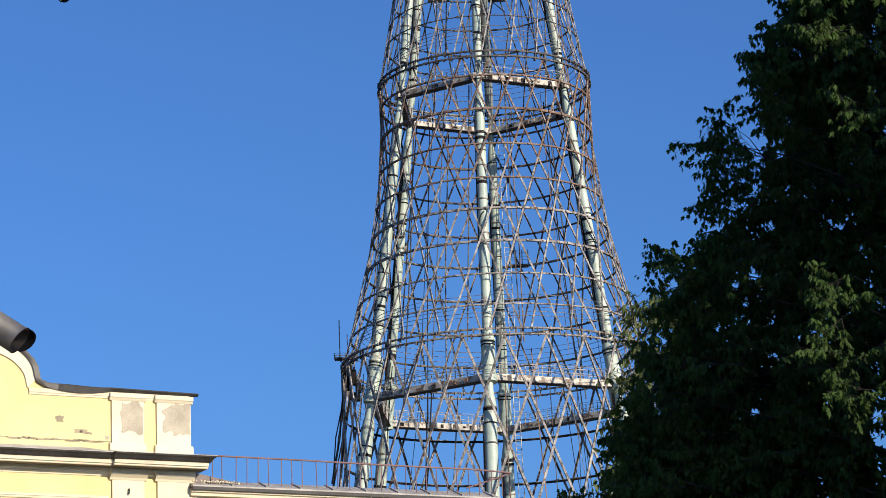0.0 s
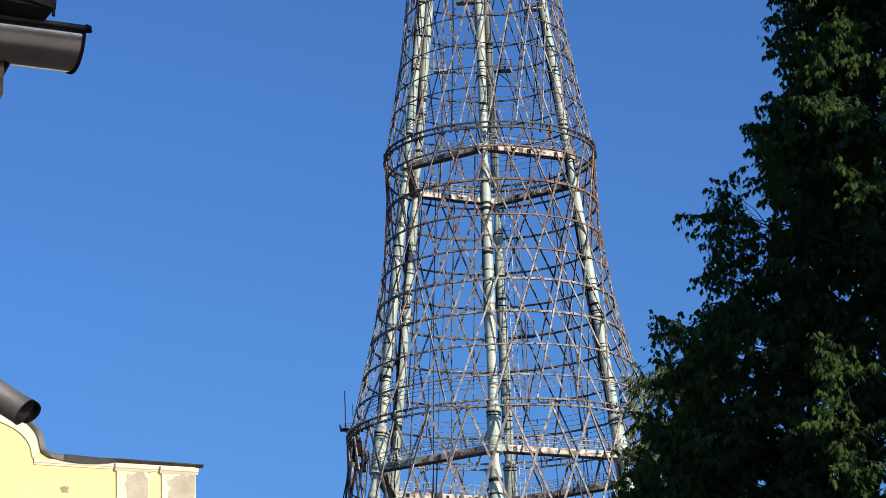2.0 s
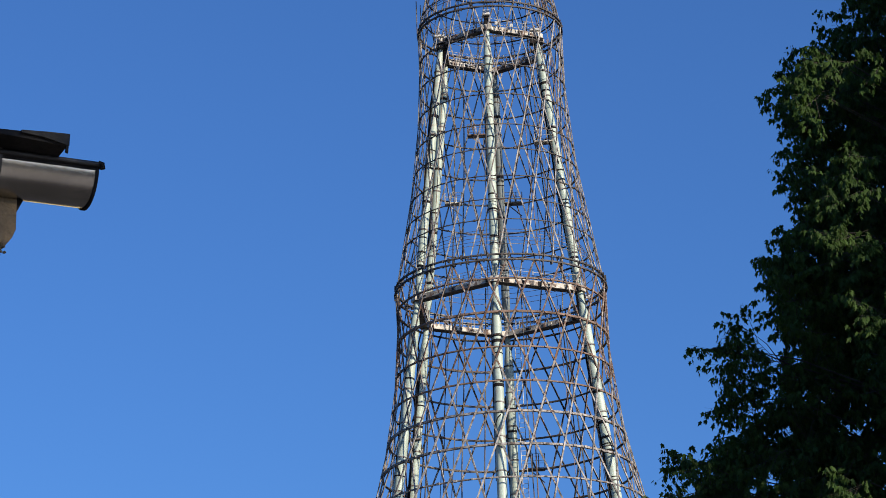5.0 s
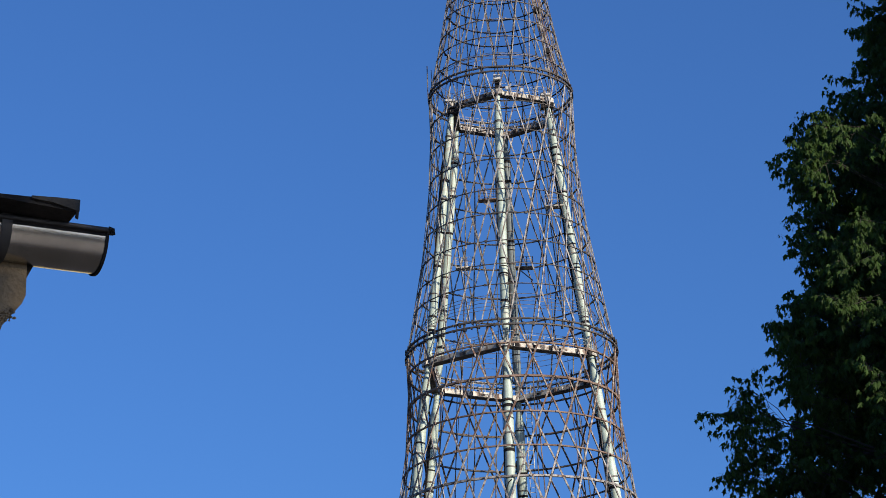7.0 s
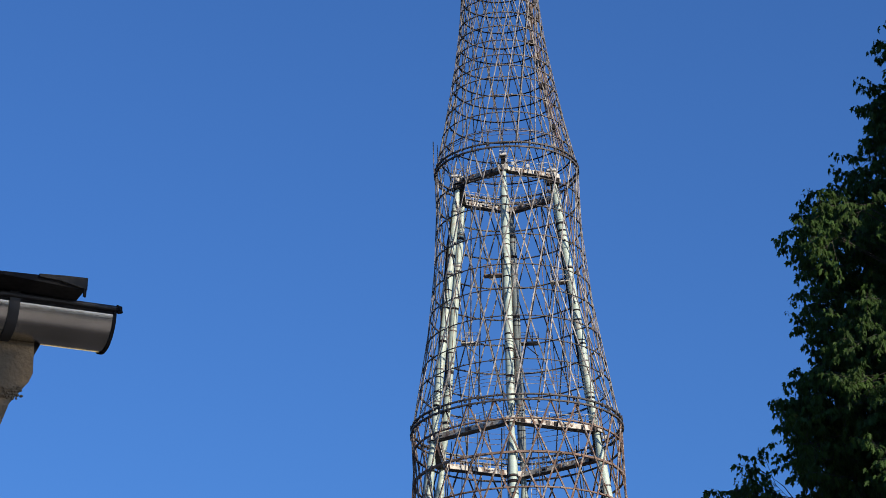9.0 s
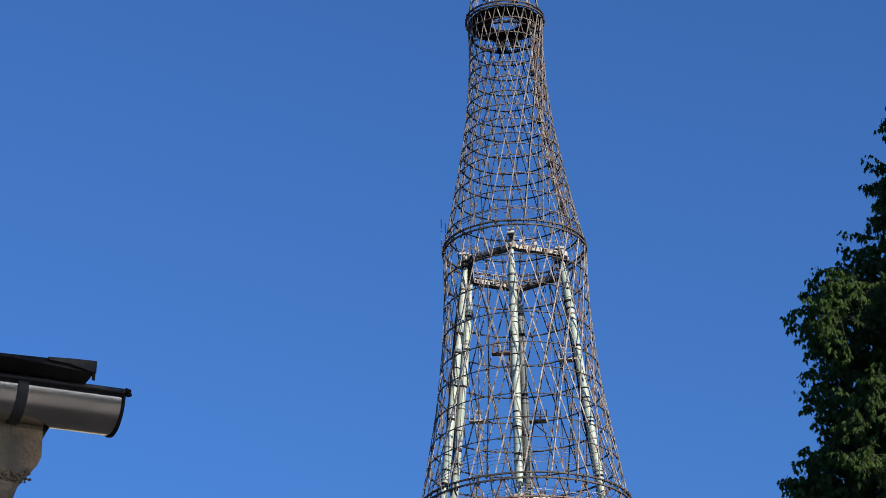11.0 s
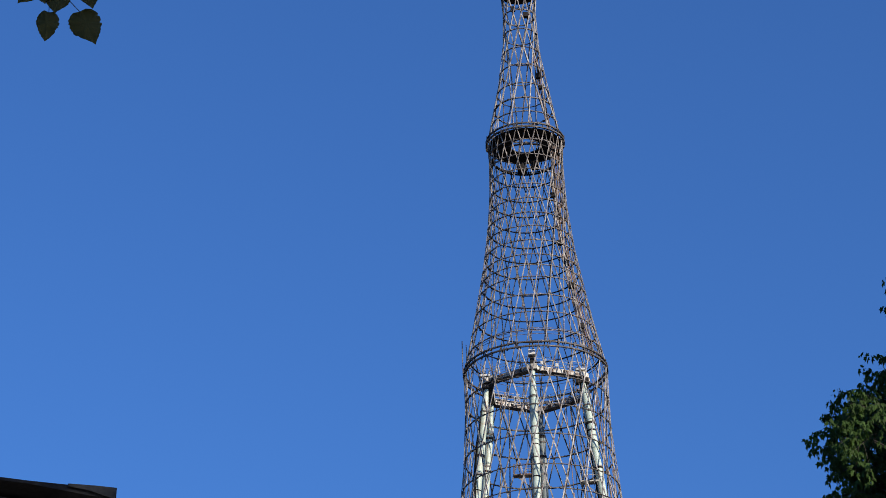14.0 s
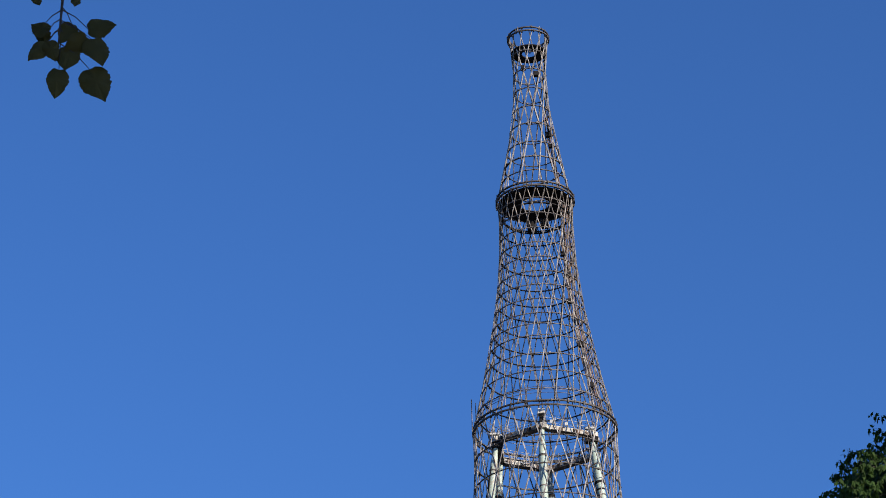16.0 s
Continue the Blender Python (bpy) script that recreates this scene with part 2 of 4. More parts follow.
# foot height, top height, foot radius, top radius, twist, bars each way, bar width, material, phase
SECTIONS = [
    (0.0, 25.0, 22.0, 18.3, 45.0, 24, 0.28, steel_grey, 7.5),
    (25.0, 49.1, 16.1, 13.3, 35.0, 24, 0.19, steel_pale, 3.6),
    (49.6, 74.5, 13.2, 9.3, 51.0, 24, 0.145, steel_rust, 4.0),
    (74.9, 99.4, 9.25, 6.55, 49.0, 24, 0.11, steel_pale, 3.6),
    (99.8, 123.65, 6.5, 3.55, 69.0, 24, 0.088, steel_brown, 3.0),
    (124.0, 142.1, 3.5, 1.9, 98.0, 12, 0.105, steel_pale, 9.0),
]
HOOPS = [
    [4.2, 8.4, 12.6, 16.8, 21.0],
    [29.0, 33.0, 37.0, 41.2, 45.2],
    [51.9, 54.7, 57.7, 60.7, 63.5, 66.6, 69.8, 72.8],
    [78.4, 80.4, 82.7, 85.4, 87.8, 90.8, 93.7, 96.5],
    [101.2, 103.2, 105.1, 107.1, 108.4, 109.6, 111.2, 112.8, 114.3, 115.9, 117.5, 119.1, 120.7, 122.3],
    [125.5, 127.2, 129.0, 131.3, 133.4, 135.6, 137.8, 139.9],
]


def section_radius(sec, z):
    z0, z1, r0, r1, twist = sec[:5]
    s = (z - z0) / (z1 - z0)
    return math.sqrt((1 - s) ** 2 * r0 * r0 + s * s * r1 * r1 + 2 * s * (1 - s) * r0 * r1 * math.cos(radians(twist)))


for k, sec in enumerate(SECTIONS):
    z0, z1, r0, r1, twist, count, width, mat, phase = sec
    for sign in (1, -1):
        q0, q1 = radians(-sign * twist), 0.0
        gap = 0.0 if count > 12 else sign * 0.09
        a = Vector((r0 * math.cos(q0 + gap), r0 * math.sin(q0 + gap), z0))
        b = Vector((r1 * math.cos(q1 + gap), r1 * math.sin(q1 + gap), z1))
        if k == 1:
            b = a.lerp(b, (49.4 - z0) / (z1 - z0))
        mid = (a + b) / 2
        shift = Vector((mid.x, mid.y, 0)).normalized() * (0.06 * sign)
        cuts = [(0.0, 1.0, mat)] if k != 2 else [(0.0, 0.6, steel_pale), (0.6, 1.0, steel_rust)]
        for u0, u1, tone in cuts:
            bm = bmesh.new()
            beam(bm, a.lerp(b, u0) + shift, a.lerp(b, u1) + shift, channel(width, width * 0.6, width * 0.14), Vector((mid.x, mid.y, 0)))
            me = mesh_of("strut", bm)
            for i in range(count):
                obj("strut", me, tone, tower, Matrix.Rotation(round_angle(phase) + 2 * math.pi * i / count, 4, "Z"))
    for j, z in enumerate(HOOPS[k]):
        bm = bmesh.new()
        r = section_radius(sec, z)
        h = (0.24, 0.13, 0.118, 0.06, 0.056, 0.062)[k]
        if k == 2 and j in (2, 3, 6):
            h *= 1.5
        if k == 5 and j == 1:
            h *= 1.6
        hoop(bm, r - 0.02, z, [(-h * 1.1, -h * 0.5), (0.04, -h * 0.5), (0.04, h * 0.5), (0.0, h * 0.5), (0.0, -h * 0.35), (-h * 1.1, -h * 0.35)], count * 2)
        for i in range(count * 2):
            m = Matrix.Rotation(2 * math.pi * (i + random.uniform(-0.2, 0.2)) / (count * 2), 4, "Z")
            s = width * random.choice((0.3, 0.4, 0.5, 0.6, 0.95))
            box(bm, (r - 0.12, -s, z - s * 0.7), (r + 0.1, s, z + s * 0.7), m)
        if k == 1:
            bmesh.ops.delete(bm, geom=[v for v in bm.verts if v.co.y < r * 0.12], context="VERTS")
        part("hoop", bm, (rust_hoop if z > 63 else steel_pale) if k == 2 else ring_steel if k == 3 else steel_grey if k > 3 else mat, tower)
        # dark arcs added on the far half only, as the shade of its hoops
        if k > 0:
            bm = bmesh.new()
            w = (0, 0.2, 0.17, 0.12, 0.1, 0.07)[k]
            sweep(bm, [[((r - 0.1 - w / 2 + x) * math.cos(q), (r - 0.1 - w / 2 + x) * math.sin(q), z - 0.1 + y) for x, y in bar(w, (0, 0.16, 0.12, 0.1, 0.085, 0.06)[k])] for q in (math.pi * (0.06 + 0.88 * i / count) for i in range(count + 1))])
            part("inner_hoop", bm, steel_dark if k in (1, 4) else ring_steel, tower, "dark arc added to shade the far side's hoops")

# main rings between the sections: height, radius, bar height
for z, r, h, mat in ((25.0, 18.5, 0.2, steel_grey), (49.4, 13.35, 0.13, steel_brown), (74.67, 9.4, 0.125, ring_steel), (99.6, 6.62, 0.115, ring_steel), (123.7, 3.74, 0.11, ring_steel), (142.1, 2.04, 0.1, ring_steel)):
    gap = h * 2.0
    for dz, dr in ((gap, -0.06), (-gap, 0.0)):
        bm = bmesh.new()
        hoop(bm, r + dr, z + dz, bar(h * 1.5, h), 96)
        n = int(7 * r)
        for i in range(n):
            m = Matrix.Rotation(2 * math.pi * (i + random.uniform(-0.4, 0.4)) / n, 4, "Z")
            w = random.uniform(0.02, 0.08)
            box(bm, (r - h * random.uniform(0.8, 2.0), -w, z + dz - h * random.uniform(0.4, 2.2)), (r + h * random.uniform(0.5, 1.0), w, z + dz + h * random.uniform(0.3, 1.6)), m)
        part("ring", bm, mat, tower)
    n = int(3.7 * r)
    stay = bmesh.new()
    box(stay, (r - h, -0.03, z - gap), (r + h * 0.2, 0.03, z + gap))
    stay = mesh_of("ring_stay", stay)
    for i in range(n):
        obj("ring_stay", stay, mat, tower, Matrix.Rotation(2 * math.pi * (i + random.uniform(-0.3, 0.3)) / n, 4, "Z"))


def rail_mesh(name, a, b, size):
    bm = bmesh.new()
    beam(bm, a, b, bar(size, size), (0.3, 1, 0.2))
    return mesh_of(name, bm)


POSTS = {}


def railing_run(parent, a, b, tall, step, mat):
    """Posts and two rails from a to b, each a piece of its own."""
    if (tall, mat.name) not in POSTS:
        POSTS[tall, mat.name] = rail_mesh("railing_post", (0, 0, 0), (0, 0, tall), 0.065)
    n = max(2, int((b - a).length / step))
    for i in range(n + 1):
        obj("railing_post", POSTS[tall, mat.name], mat, parent, Matrix.Translation(a.lerp(b, i / n)))
    for h in (0.5, 1.0):
        obj("handrail", rail_mesh("handrail", a + Vector((0, 0, tall * h)), b + Vector((0, 0, tall * h)), 0.032), mat, parent)


# inner columns and hexagonal walkways: height, corner radius, column radius below
LEVELS = [(0.0, 20.0, 0.75), (21.5, 15.8, 0.65), (45.9, 11.9, 0.53), (73.0, 8.2, 0.41), (97.9, 5.0, 0.36)]
CORNERS = [round_angle(-3 + 60 * k) for k in range(6)]
for (za, ra, _), (zb, rb, rad) in zip(LEVELS, LEVELS[1:]):
    length = math.hypot(zb - za, rb - ra)
    bm = bmesh.new()
    lathe(bm, [(rad * 0.7, 0.0), (rad * 0.7, 1.2), (rad * 1.05, 2.2), (rad * 1.05, length * 0.5), (rad, length - 2.4), (rad * 0.62, length - 1.2), (rad * 0.62, length)], 20)
    me = mesh_of("support_column", bm, True)
    # darker slate copy for the rear column of the top tier
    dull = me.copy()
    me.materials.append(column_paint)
    dull.materials.append(slate_tone)
    bm = bmesh.new()
    lathe(bm, [(rad * 0.9, -0.5), (rad * 1.28, -0.45), (rad * 1.28, 0.15), (rad * 1.1, 0.2), (rad * 1.1, 3.1), (rad * 1.2, 3.15), (rad * 1.2, 3.3), (rad * 1.05, 3.35), (rad * 1.05, 3.5), (rad * 0.6, 3.9)], 20)
    sleeve = mesh_of("column_sleeve", bm, True)
    bm = bmesh.new()
    lathe(bm, [(rad * 1.0, -0.05), (rad * 1.16, -0.05), (rad * 1.16, 0.05), (rad * 1.0, 0.05)], 20)
    stripe = mesh_of("sleeve_band", bm)
    bm = bmesh.new()
    lathe(bm, [(rad * 1.03, -0.06), (rad * 1.13, -0.06), (rad * 1.13, 0.06), (rad * 1.03, 0.06)], 20)
    # dark bands put on for hoop shadows and bars crossing in front
    fl = mesh_of("flange", bm)
    bm = bmesh.new()
    lathe(bm, [(rad * 1.02, -0.16), (rad * 1.08, -0.16), (rad * 1.1, 0.0), (rad * 1.08, 0.16), (rad * 1.02, 0.16)], 16)
    band = mesh_of("clamp_band", bm)
    band.materials.append(steel_dark)
    for q in CORNERS:
        a = Vector((ra * math.cos(q), ra * math.sin(q), za))
        b = Vector((rb * math.cos(q), rb * math.sin(q), zb))
        turn = (b - a).to_track_quat("Z", "Y").to_matrix().to_4x4()
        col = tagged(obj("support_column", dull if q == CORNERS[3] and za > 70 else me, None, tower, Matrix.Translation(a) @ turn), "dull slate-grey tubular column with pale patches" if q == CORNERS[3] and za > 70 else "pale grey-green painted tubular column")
        if zb < 60:
            top = obj("column_sleeve", sleeve, column_paint, tower, Matrix.Translation(b) @ turn)
            for d in (2.75, 3.02):
                obj("sleeve_band", stripe, steel_dark, top, Matrix.Translation((0, 0, d)))
        for d in np.arange(3.4, length - 2.4, 3.1):
            obj("flange", fl, steel_grey, col, Matrix.Translation((0, 0, float(d))))
        for d in sorted(random.uniform(2.5, length - 2.5) for _ in range(8 if za < 20 else 9 if za < 70 else 8)):
            obj("clamp_band", band, steel_dark, col, Matrix.Translation((0, 0, d)) @ Matrix.Diagonal((1, 1, random.uniform(0.25, 0.9), 1)))
        for j in range(6):
            wind = random.choice((0.0, 0.0, 0.35, -0.3))
            turnby = -math.pi / 2 - q + random.uniform(-1.1, 1.1)
            lo, hi = sorted((random.uniform(1.5, length * 0.6), random.uniform(length * 0.45, length - 1.5)))
            cable = bmesh.new()
            pts = []
            for i in range(6):
                a2 = turnby + 0.12 * math.sin(i * 2.1 + j) + wind * (i - 2.5)
                pts.append(((rad * 1.05 + 0.05) * math.cos(a2), (rad * 1.05 + 0.05) * math.sin(a2), lo + (hi - lo) * i / 5))
            tube(cable, pts, random.choice((0.035, 0.05, 0.065)), 5)
            part("cable", cable, random.choice((steel_dark, steel_dark, ring_steel)), col)
for z, r, _ in LEVELS[1:]:
    for k in range(6):
        a = Vector((r * math.cos(CORNERS[k]), r * math.sin(CORNERS[k]), z))
        b = Vector((r * math.cos(CORNERS[(k + 1) % 6]), r * math.sin(CORNERS[(k + 1) % 6]), z))
        mid = (a + b) / 2
        out = Vector((mid.x, mid.y, 0)).normalized()
        bm = bmesh.new()
        g, gh = 0.2 + 0.018 * r, 0.16 + 0.009 * r
        beam(bm, a, b, [(-g, -gh), (g, -gh), (g, gh), (g - 0.06, gh), (g - 0.06, -gh * 0.5), (0.06 - g, -gh * 0.5), (0.06 - g, gh), (-g, gh)], Vector((0, 0, 1)))
        # dark sheet covering the girder's bottom, its colour stands for the shade there
        plate = bmesh.new()
        drop = Vector((0, 0, -gh - 0.03))
        beam(plate, a + drop, b + drop, bar(g * 2 + 0.12, 0.05), Vector((0, 0, 1)))
        gird = part("walkway_girder", bm, girder_paint, tower, "cream painted walkway girder with rust stains")
        part("deck_plate", plate, ring_steel, gird, "dark plate added for the walkway's shaded underside")
        for _ in range(13):
            at = a.lerp(b, random.uniform(0.05, 0.95)) + out * random.choice((-g, g))
            w, h = random.uniform(0.06, 0.22), random.uniform(0.06, 0.3)
            bm = bmesh.new()
            box(bm, (-w, -0.07, -h), (w, 0.07, h * 0.6), Matrix.Translation(at) @ Matrix.Rotation(math.atan2(out.y, out.x) + math.pi / 2, 4, "Z"))
            part("junction_box", bm, random.choice((steel_dark, ring_steel, rust_hoop, steel_rust, girder_paint)), gird)
        if z > 40:
            for off in (-g + 0.04, g - 0.04):
                rise = Vector((0, 0, gh * 0.6))
                railing_run(gird, a + out * off + rise, b + out * off + rise, 1.05, 1.15, girder_paint)
    for q in CORNERS:
        bm = bmesh.new()
        box(bm, (-0.45, -0.45, -0.24), (0.45, 0.45, 0.24), Matrix.Translation((r * math.cos(q), r * math.sin(q), z)) @ Matrix.Rotation(q, 4, "Z"))
        part("walkway_node", bm, girder_paint, tower)

# dark decks high up
for z, r, hole in ((123.4, 3.5, 0.4), (121.9, 3.25, 0.94), (140.4, 1.75, 0.4)):
    bm = bmesh.new()
    hoop(bm, r * (1 + hole) / 2, z, bar(r * (1 - hole), 0.1), 48)
    part("deck", bm, steel_dark, tower, "dark steel service deck")



def fitting(name, lo, hi, mat, label=""):
    bm = bmesh.new()
    box(bm, lo, hi)
    bmesh.ops.bevel(bm, geom=bm.edges[:], offset=0.03, segments=1, affect="EDGES")
    return part(name, bm, mat, tower, label)


def service_platform(x, y, z, w, d, tall, mat):
    """A small railed landing with its bracket."""
    deck = fitting("service_platform", (x - w / 2, y - d / 2, z), (x + w / 2, y + d / 2, z + 0.14), mat, "small railed steel landing")
    for yy in (y - d / 2 + 0.03, y + d / 2 - 0.03):
        railing_run(deck, Vector((x - w / 2 + 0.03, yy, z + 0.14)), Vector((x + w / 2 - 0.03, yy, z + 0.14)), tall, 0.42, mat)
    bm = bmesh.new()
    beam(bm, (x - w * 0.3, y, z), (x + w * 0.45, y, z - w * 0.7), bar(0.08, 0.08), (0, 1, 0))
    part("bracket", bm, mat, deck)
    return deck


service_platform(4.4, -3.4, 87.2, 1.7, 0.9, 1.0, girder_paint)
service_platform(-1.5, -6.2, 87.0, 1.7, 0.8, 0.9, steel_rust)
service_platform(-4.0, 4.6, 84.6, 1.6, 0.9, 0.9, girder_paint)
service_platform(1.5, 6.8, 85.2, 1.7, 0.9, 0.9, steel_grey)
service_platform(2.5, 10.0, 60.6, 1.7, 1.0, 1.3, steel_grey)
service_platform(-8.4, 5.0, 62.5, 1.4, 0.9, 0.9, steel_grey)
service_platform(-12.95, -0.8, 50.3, 2.0, 1.0, 0.35, steel_brown)
# dark equipment and cable loops under the landing on the ring
for x, y, z0, z1, w in ((-12.75, -1.1, 48.9, 50.3, 0.7), (-12.35, -1.4, 47.9, 49.2, 0.6), (-12.9, -0.5, 47.6, 48.8, 0.4), (-11.9, -1.6, 47.2, 48.0, 0.5), (-12.2, -0.9, 46.6, 47.3, 0.8)):
    fitting("equipment_box", (x - w / 2, y - w / 2, z0), (x + w / 2, y + w / 2, z1), steel_dark, "dark equipment box")
for i in range(9):
    bm = bmesh.new()
    x, y, low = -12.7 + random.uniform(-0.3, 0.5), -1.0 + random.uniform(-0.5, 0.4), random.uniform(31, 42)
    tube(bm, [(x, y, 49.5), (x - 0.5, y, 46.5), (x - 0.9 + random.uniform(-0.3, 0.3), y, 43.5), (x - (50 - low) * 0.15, y, low)], random.choice((0.04, 0.06, 0.09)), 5)
    part("cable", bm, random.choice((steel_dark, ring_steel)), tower)
# aerial poles
for x, y, z0, z1, r in ((-13.45, -0.8, 50.8, 53.8, 0.05), (-12.8, -0.6, 50.8, 52.6, 0.04), (-6.7, 0.2, 99.5, 103.2, 0.05), (-6.3, -0.9, 100.0, 102.3, 0.04), (-1.0, -1.75, 142.0, 142.5, 0.06), (1.15, -1.65, 142.0, 142.5, 0.06)):
    bm = bmesh.new()
    tube(bm, [(x, y, z0), (x, y, z1)], r, 6)
    part("aerial_pole", bm, steel_grey, tower)
# dark heads of the columns under the top walkway
for q in CORNERS[1], CORNERS[5]:
    hx, hy = 5.0 * math.cos(q), 5.0 * math.sin(q)
    fitting("column_head", (hx - 0.6, hy - 0.35, 97.1), (hx + 0.6, hy + 0.35, 97.6), steel_dark)
    fitting("lamp_box", (hx - 0.6, hy - 0.6, 98.25), (hx + 0.3, hy - 0.2, 98.45), lamp_white, "white box lamp")
# head of the front column
q = CORNERS[0]
cx, cy = 5.1 * math.cos(q), 5.1 * math.sin(q)
fitting("column_head", (cx - 0.2, cy - 0.2, 97.9), (cx + 0.2, cy + 0.2, 99.0), steel_dark)
fitting("lamp_box", (cx - 0.32, cy - 0.5, 99.0), (cx + 0.32, cy + 0.3, 99.5), lamp_white, "white box lamp")
for k, (dx, w) in enumerate(((0.7, 0.9), (2.2, 0.6))):
    a, b = Vector((cx, cy, 98.4)), Vector((5.1 * math.cos(CORNERS[1]), 5.1 * math.sin(CORNERS[1]), 98.4))
    p = a.lerp(b, dx / 5.1) + Vector((0.1, -0.45, 0))
    fitting("panel_aerial", (p.x, p.y - 0.06, 98.1), (p.x + w * 0.5, p.y + 0.06, 98.45), lamp_white, "white panel aerial")
for a in (-78, -64, 66, 84):
    p = round_angle(a)
    fitting("panel_aerial", (4.7 * math.cos(p) - 0.28, 4.7 * math.sin(p) - 0.1, 98.25), (4.7 * math.cos(p) + 0.28, 4.7 * math.sin(p) + 0.1, 98.6), lamp_white, "white panel aerial")
    fitting("panel_aerial", (7.7 * math.cos(p) - 0.4, 7.7 * math.sin(p) - 0.1, 73.3), (7.7 * math.cos(p) + 0.4, 7.7 * math.sin(p) + 0.1, 73.7), lamp_white, "white panel aerial")
# cable tray on the sunny side with its boxes
bm = bmesh.new()
tube(bm, [(4.7, -2.6, 99.5), (4.15, -2.3, 104.0), (3.4, -1.9, 109.0), (2.75, -1.5, 114.0), (2.45, -1.3, 119.0), (2.4, -1.3, 123.5)], 0.09, 6)
part("cable_tray", bm, steel_pale, tower)
for x, y, z, w in ((3.7, -2.1, 107.3, 0.5), (2.75, -1.7, 112.0, 0.45), (2.45, -1.4, 117.2, 0.45), (1.75, -0.9, 131.0, 0.35), (-0.6, -1.3, 138.0, 0.45), (0.6, -1.2, 137.3, 0.5), (-0.4, 0.8, 121.4, 0.9), (0.8, 1.0, 121.8, 0.8)):
    fitting("equipment_box", (x - w / 2, y - w / 2, z - w / 2), (x + w / 2, y + w / 2, z + w / 2), steel_dark, "dark equipment box")
# dark cable bundles inside the sunny side of the two top sections
for pts in ([(2.35, -1.1, 124.4), (1.85, -0.8, 128.0), (1.5, -0.55, 131.5), (1.35, -0.5, 134.0)], [(4.9, -1.9, 100.5), (3.9, -1.5, 106.0), (3.0, -1.2, 112.0), (2.6, -1.0, 118.0), (2.6, -1.0, 122.8)], [(5.3, -1.2, 100.5), (4.3, -0.9, 106.0), (3.3, -0.7, 112.0), (2.9, -0.6, 118.0), (2.9, -0.6, 122.8)]):
    for dx in (-0.16, 0.0, 0.16):
        bm = bmesh.new()
        tube(bm, [(x + dx * random.uniform(0.6, 1.4), y + random.uniform(-0.05, 0.05), z) for x, y, z in pts], 0.055, 5)
        part("cable", bm, random.choice((steel_dark, ring_steel, rust_hoop)), tower)
for x, y, z, w in ((1.55, -0.75, 130.6, 0.5), (1.75, -0.85, 129.3, 0.4), (2.05, -0.95, 126.6, 0.4), (3.35, -1.4, 110.0, 0.5), (2.75, -1.1, 115.0, 0.5), (4.4, -1.7, 103.3, 0.5)):
    fitting("equipment_box", (x - w / 2, y - w / 2, z - w / 2), (x + w / 2, y + w / 2, z + w / 2), steel_dark, "dark equipment box")
# thin hanging cables and ring wires
for k, (z0, z1, r0, r1, n) in enumerate(((28.0, 49.0, 15.0, 12.4, 18), (46.0, 73.0, 11.8, 8.6, 18), (73.0, 98.0, 8.2, 5.7, 16))):
    for i in range(n):
        p = random.uniform(0, 2 * math.pi)
        p2 = p + random.uniform(-0.12, 0.12)
        f = random.uniform(0.6, 1.0)
        bm = bmesh.new()
        a, b = Vector((r0 * f * math.cos(p), r0 * f * math.sin(p), z0 + random.uniform(0, 8))), Vector((r1 * f * math.cos(p2), r1 * f * math.sin(p2), z1))
        tube(bm, [a, a.lerp(b, 0.5) + Vector((random.uniform(-0.2, 0.2), 0, 0)), b], random.choice((0.03, 0.04, 0.06)), 4)
        part("cable", bm, random.choice((steel_grey, ring_steel, steel_dark, rust_hoop)), tower)
for z, r, n in ((50.9, 12.4, 6), (76.1, 8.6, 5), (100.8, 6.1, 3), (46.0, 12.9, 3)):
    for i in range(n):
        bm = bmesh.new()
        hoop(bm, r - 0.25 * i, z + 0.42 * i, bar(0.035, 0.035), 40)
        part("ring_wire", bm, steel_grey, tower)
# ladder beside the rear column
bm = bmesh.new()
for dx in (-0.25, 0.25):
    tube(bm, [(1.9 + dx, 11.0, 30.0), (1.3 + dx, 7.8, 72.8)], 0.035, 4)
for i in range(100):
    f = i / 100
    p = Vector((1.9, 11.0, 30.0)).lerp(Vector((1.3, 7.8, 72.8)), f)
    beam(bm, p - Vector((0.25, 0, 0)), p + Vector((0.25, 0, 0)), bar(0.04, 0.04), (0, 0, 1))
part("ladder", bm, girder_paint, tower, "pale steel ladder")

# ---- yellow house ----
STREET = 28.0
house = thing("yellow_house", "yellow plastered house with cream cornice, curved gable and peeling paint", "house", at=(-6.54, 60.0, 0.0), turn=STREET)


def wall_part(name, lo, hi, mat, label=""):
    bm = bmesh.new()
    box(bm, lo, hi)
    return part(name, bm, mat, house, label)


# in the house's frame x runs along the street, -y faces it
wall_part("wall", (-14.8, 0.62, 0.0), (-0.45, 9.0, 12.3), yellow_plaster)


def moulding(name, profile, x0, x1, mat, label="", mitre=0.0):
    """A moulded strip along the street from (outward depth, height) rows."""
    bm = bmesh.new()
    front = min(y for y, z in profile)
    sweep(bm, [[(x - (y - front) * cut, y, z) for y, z in profile] for x, cut in ((x0, 0.0), (x1, mitre))])
    return part(name, bm, mat, house, label)


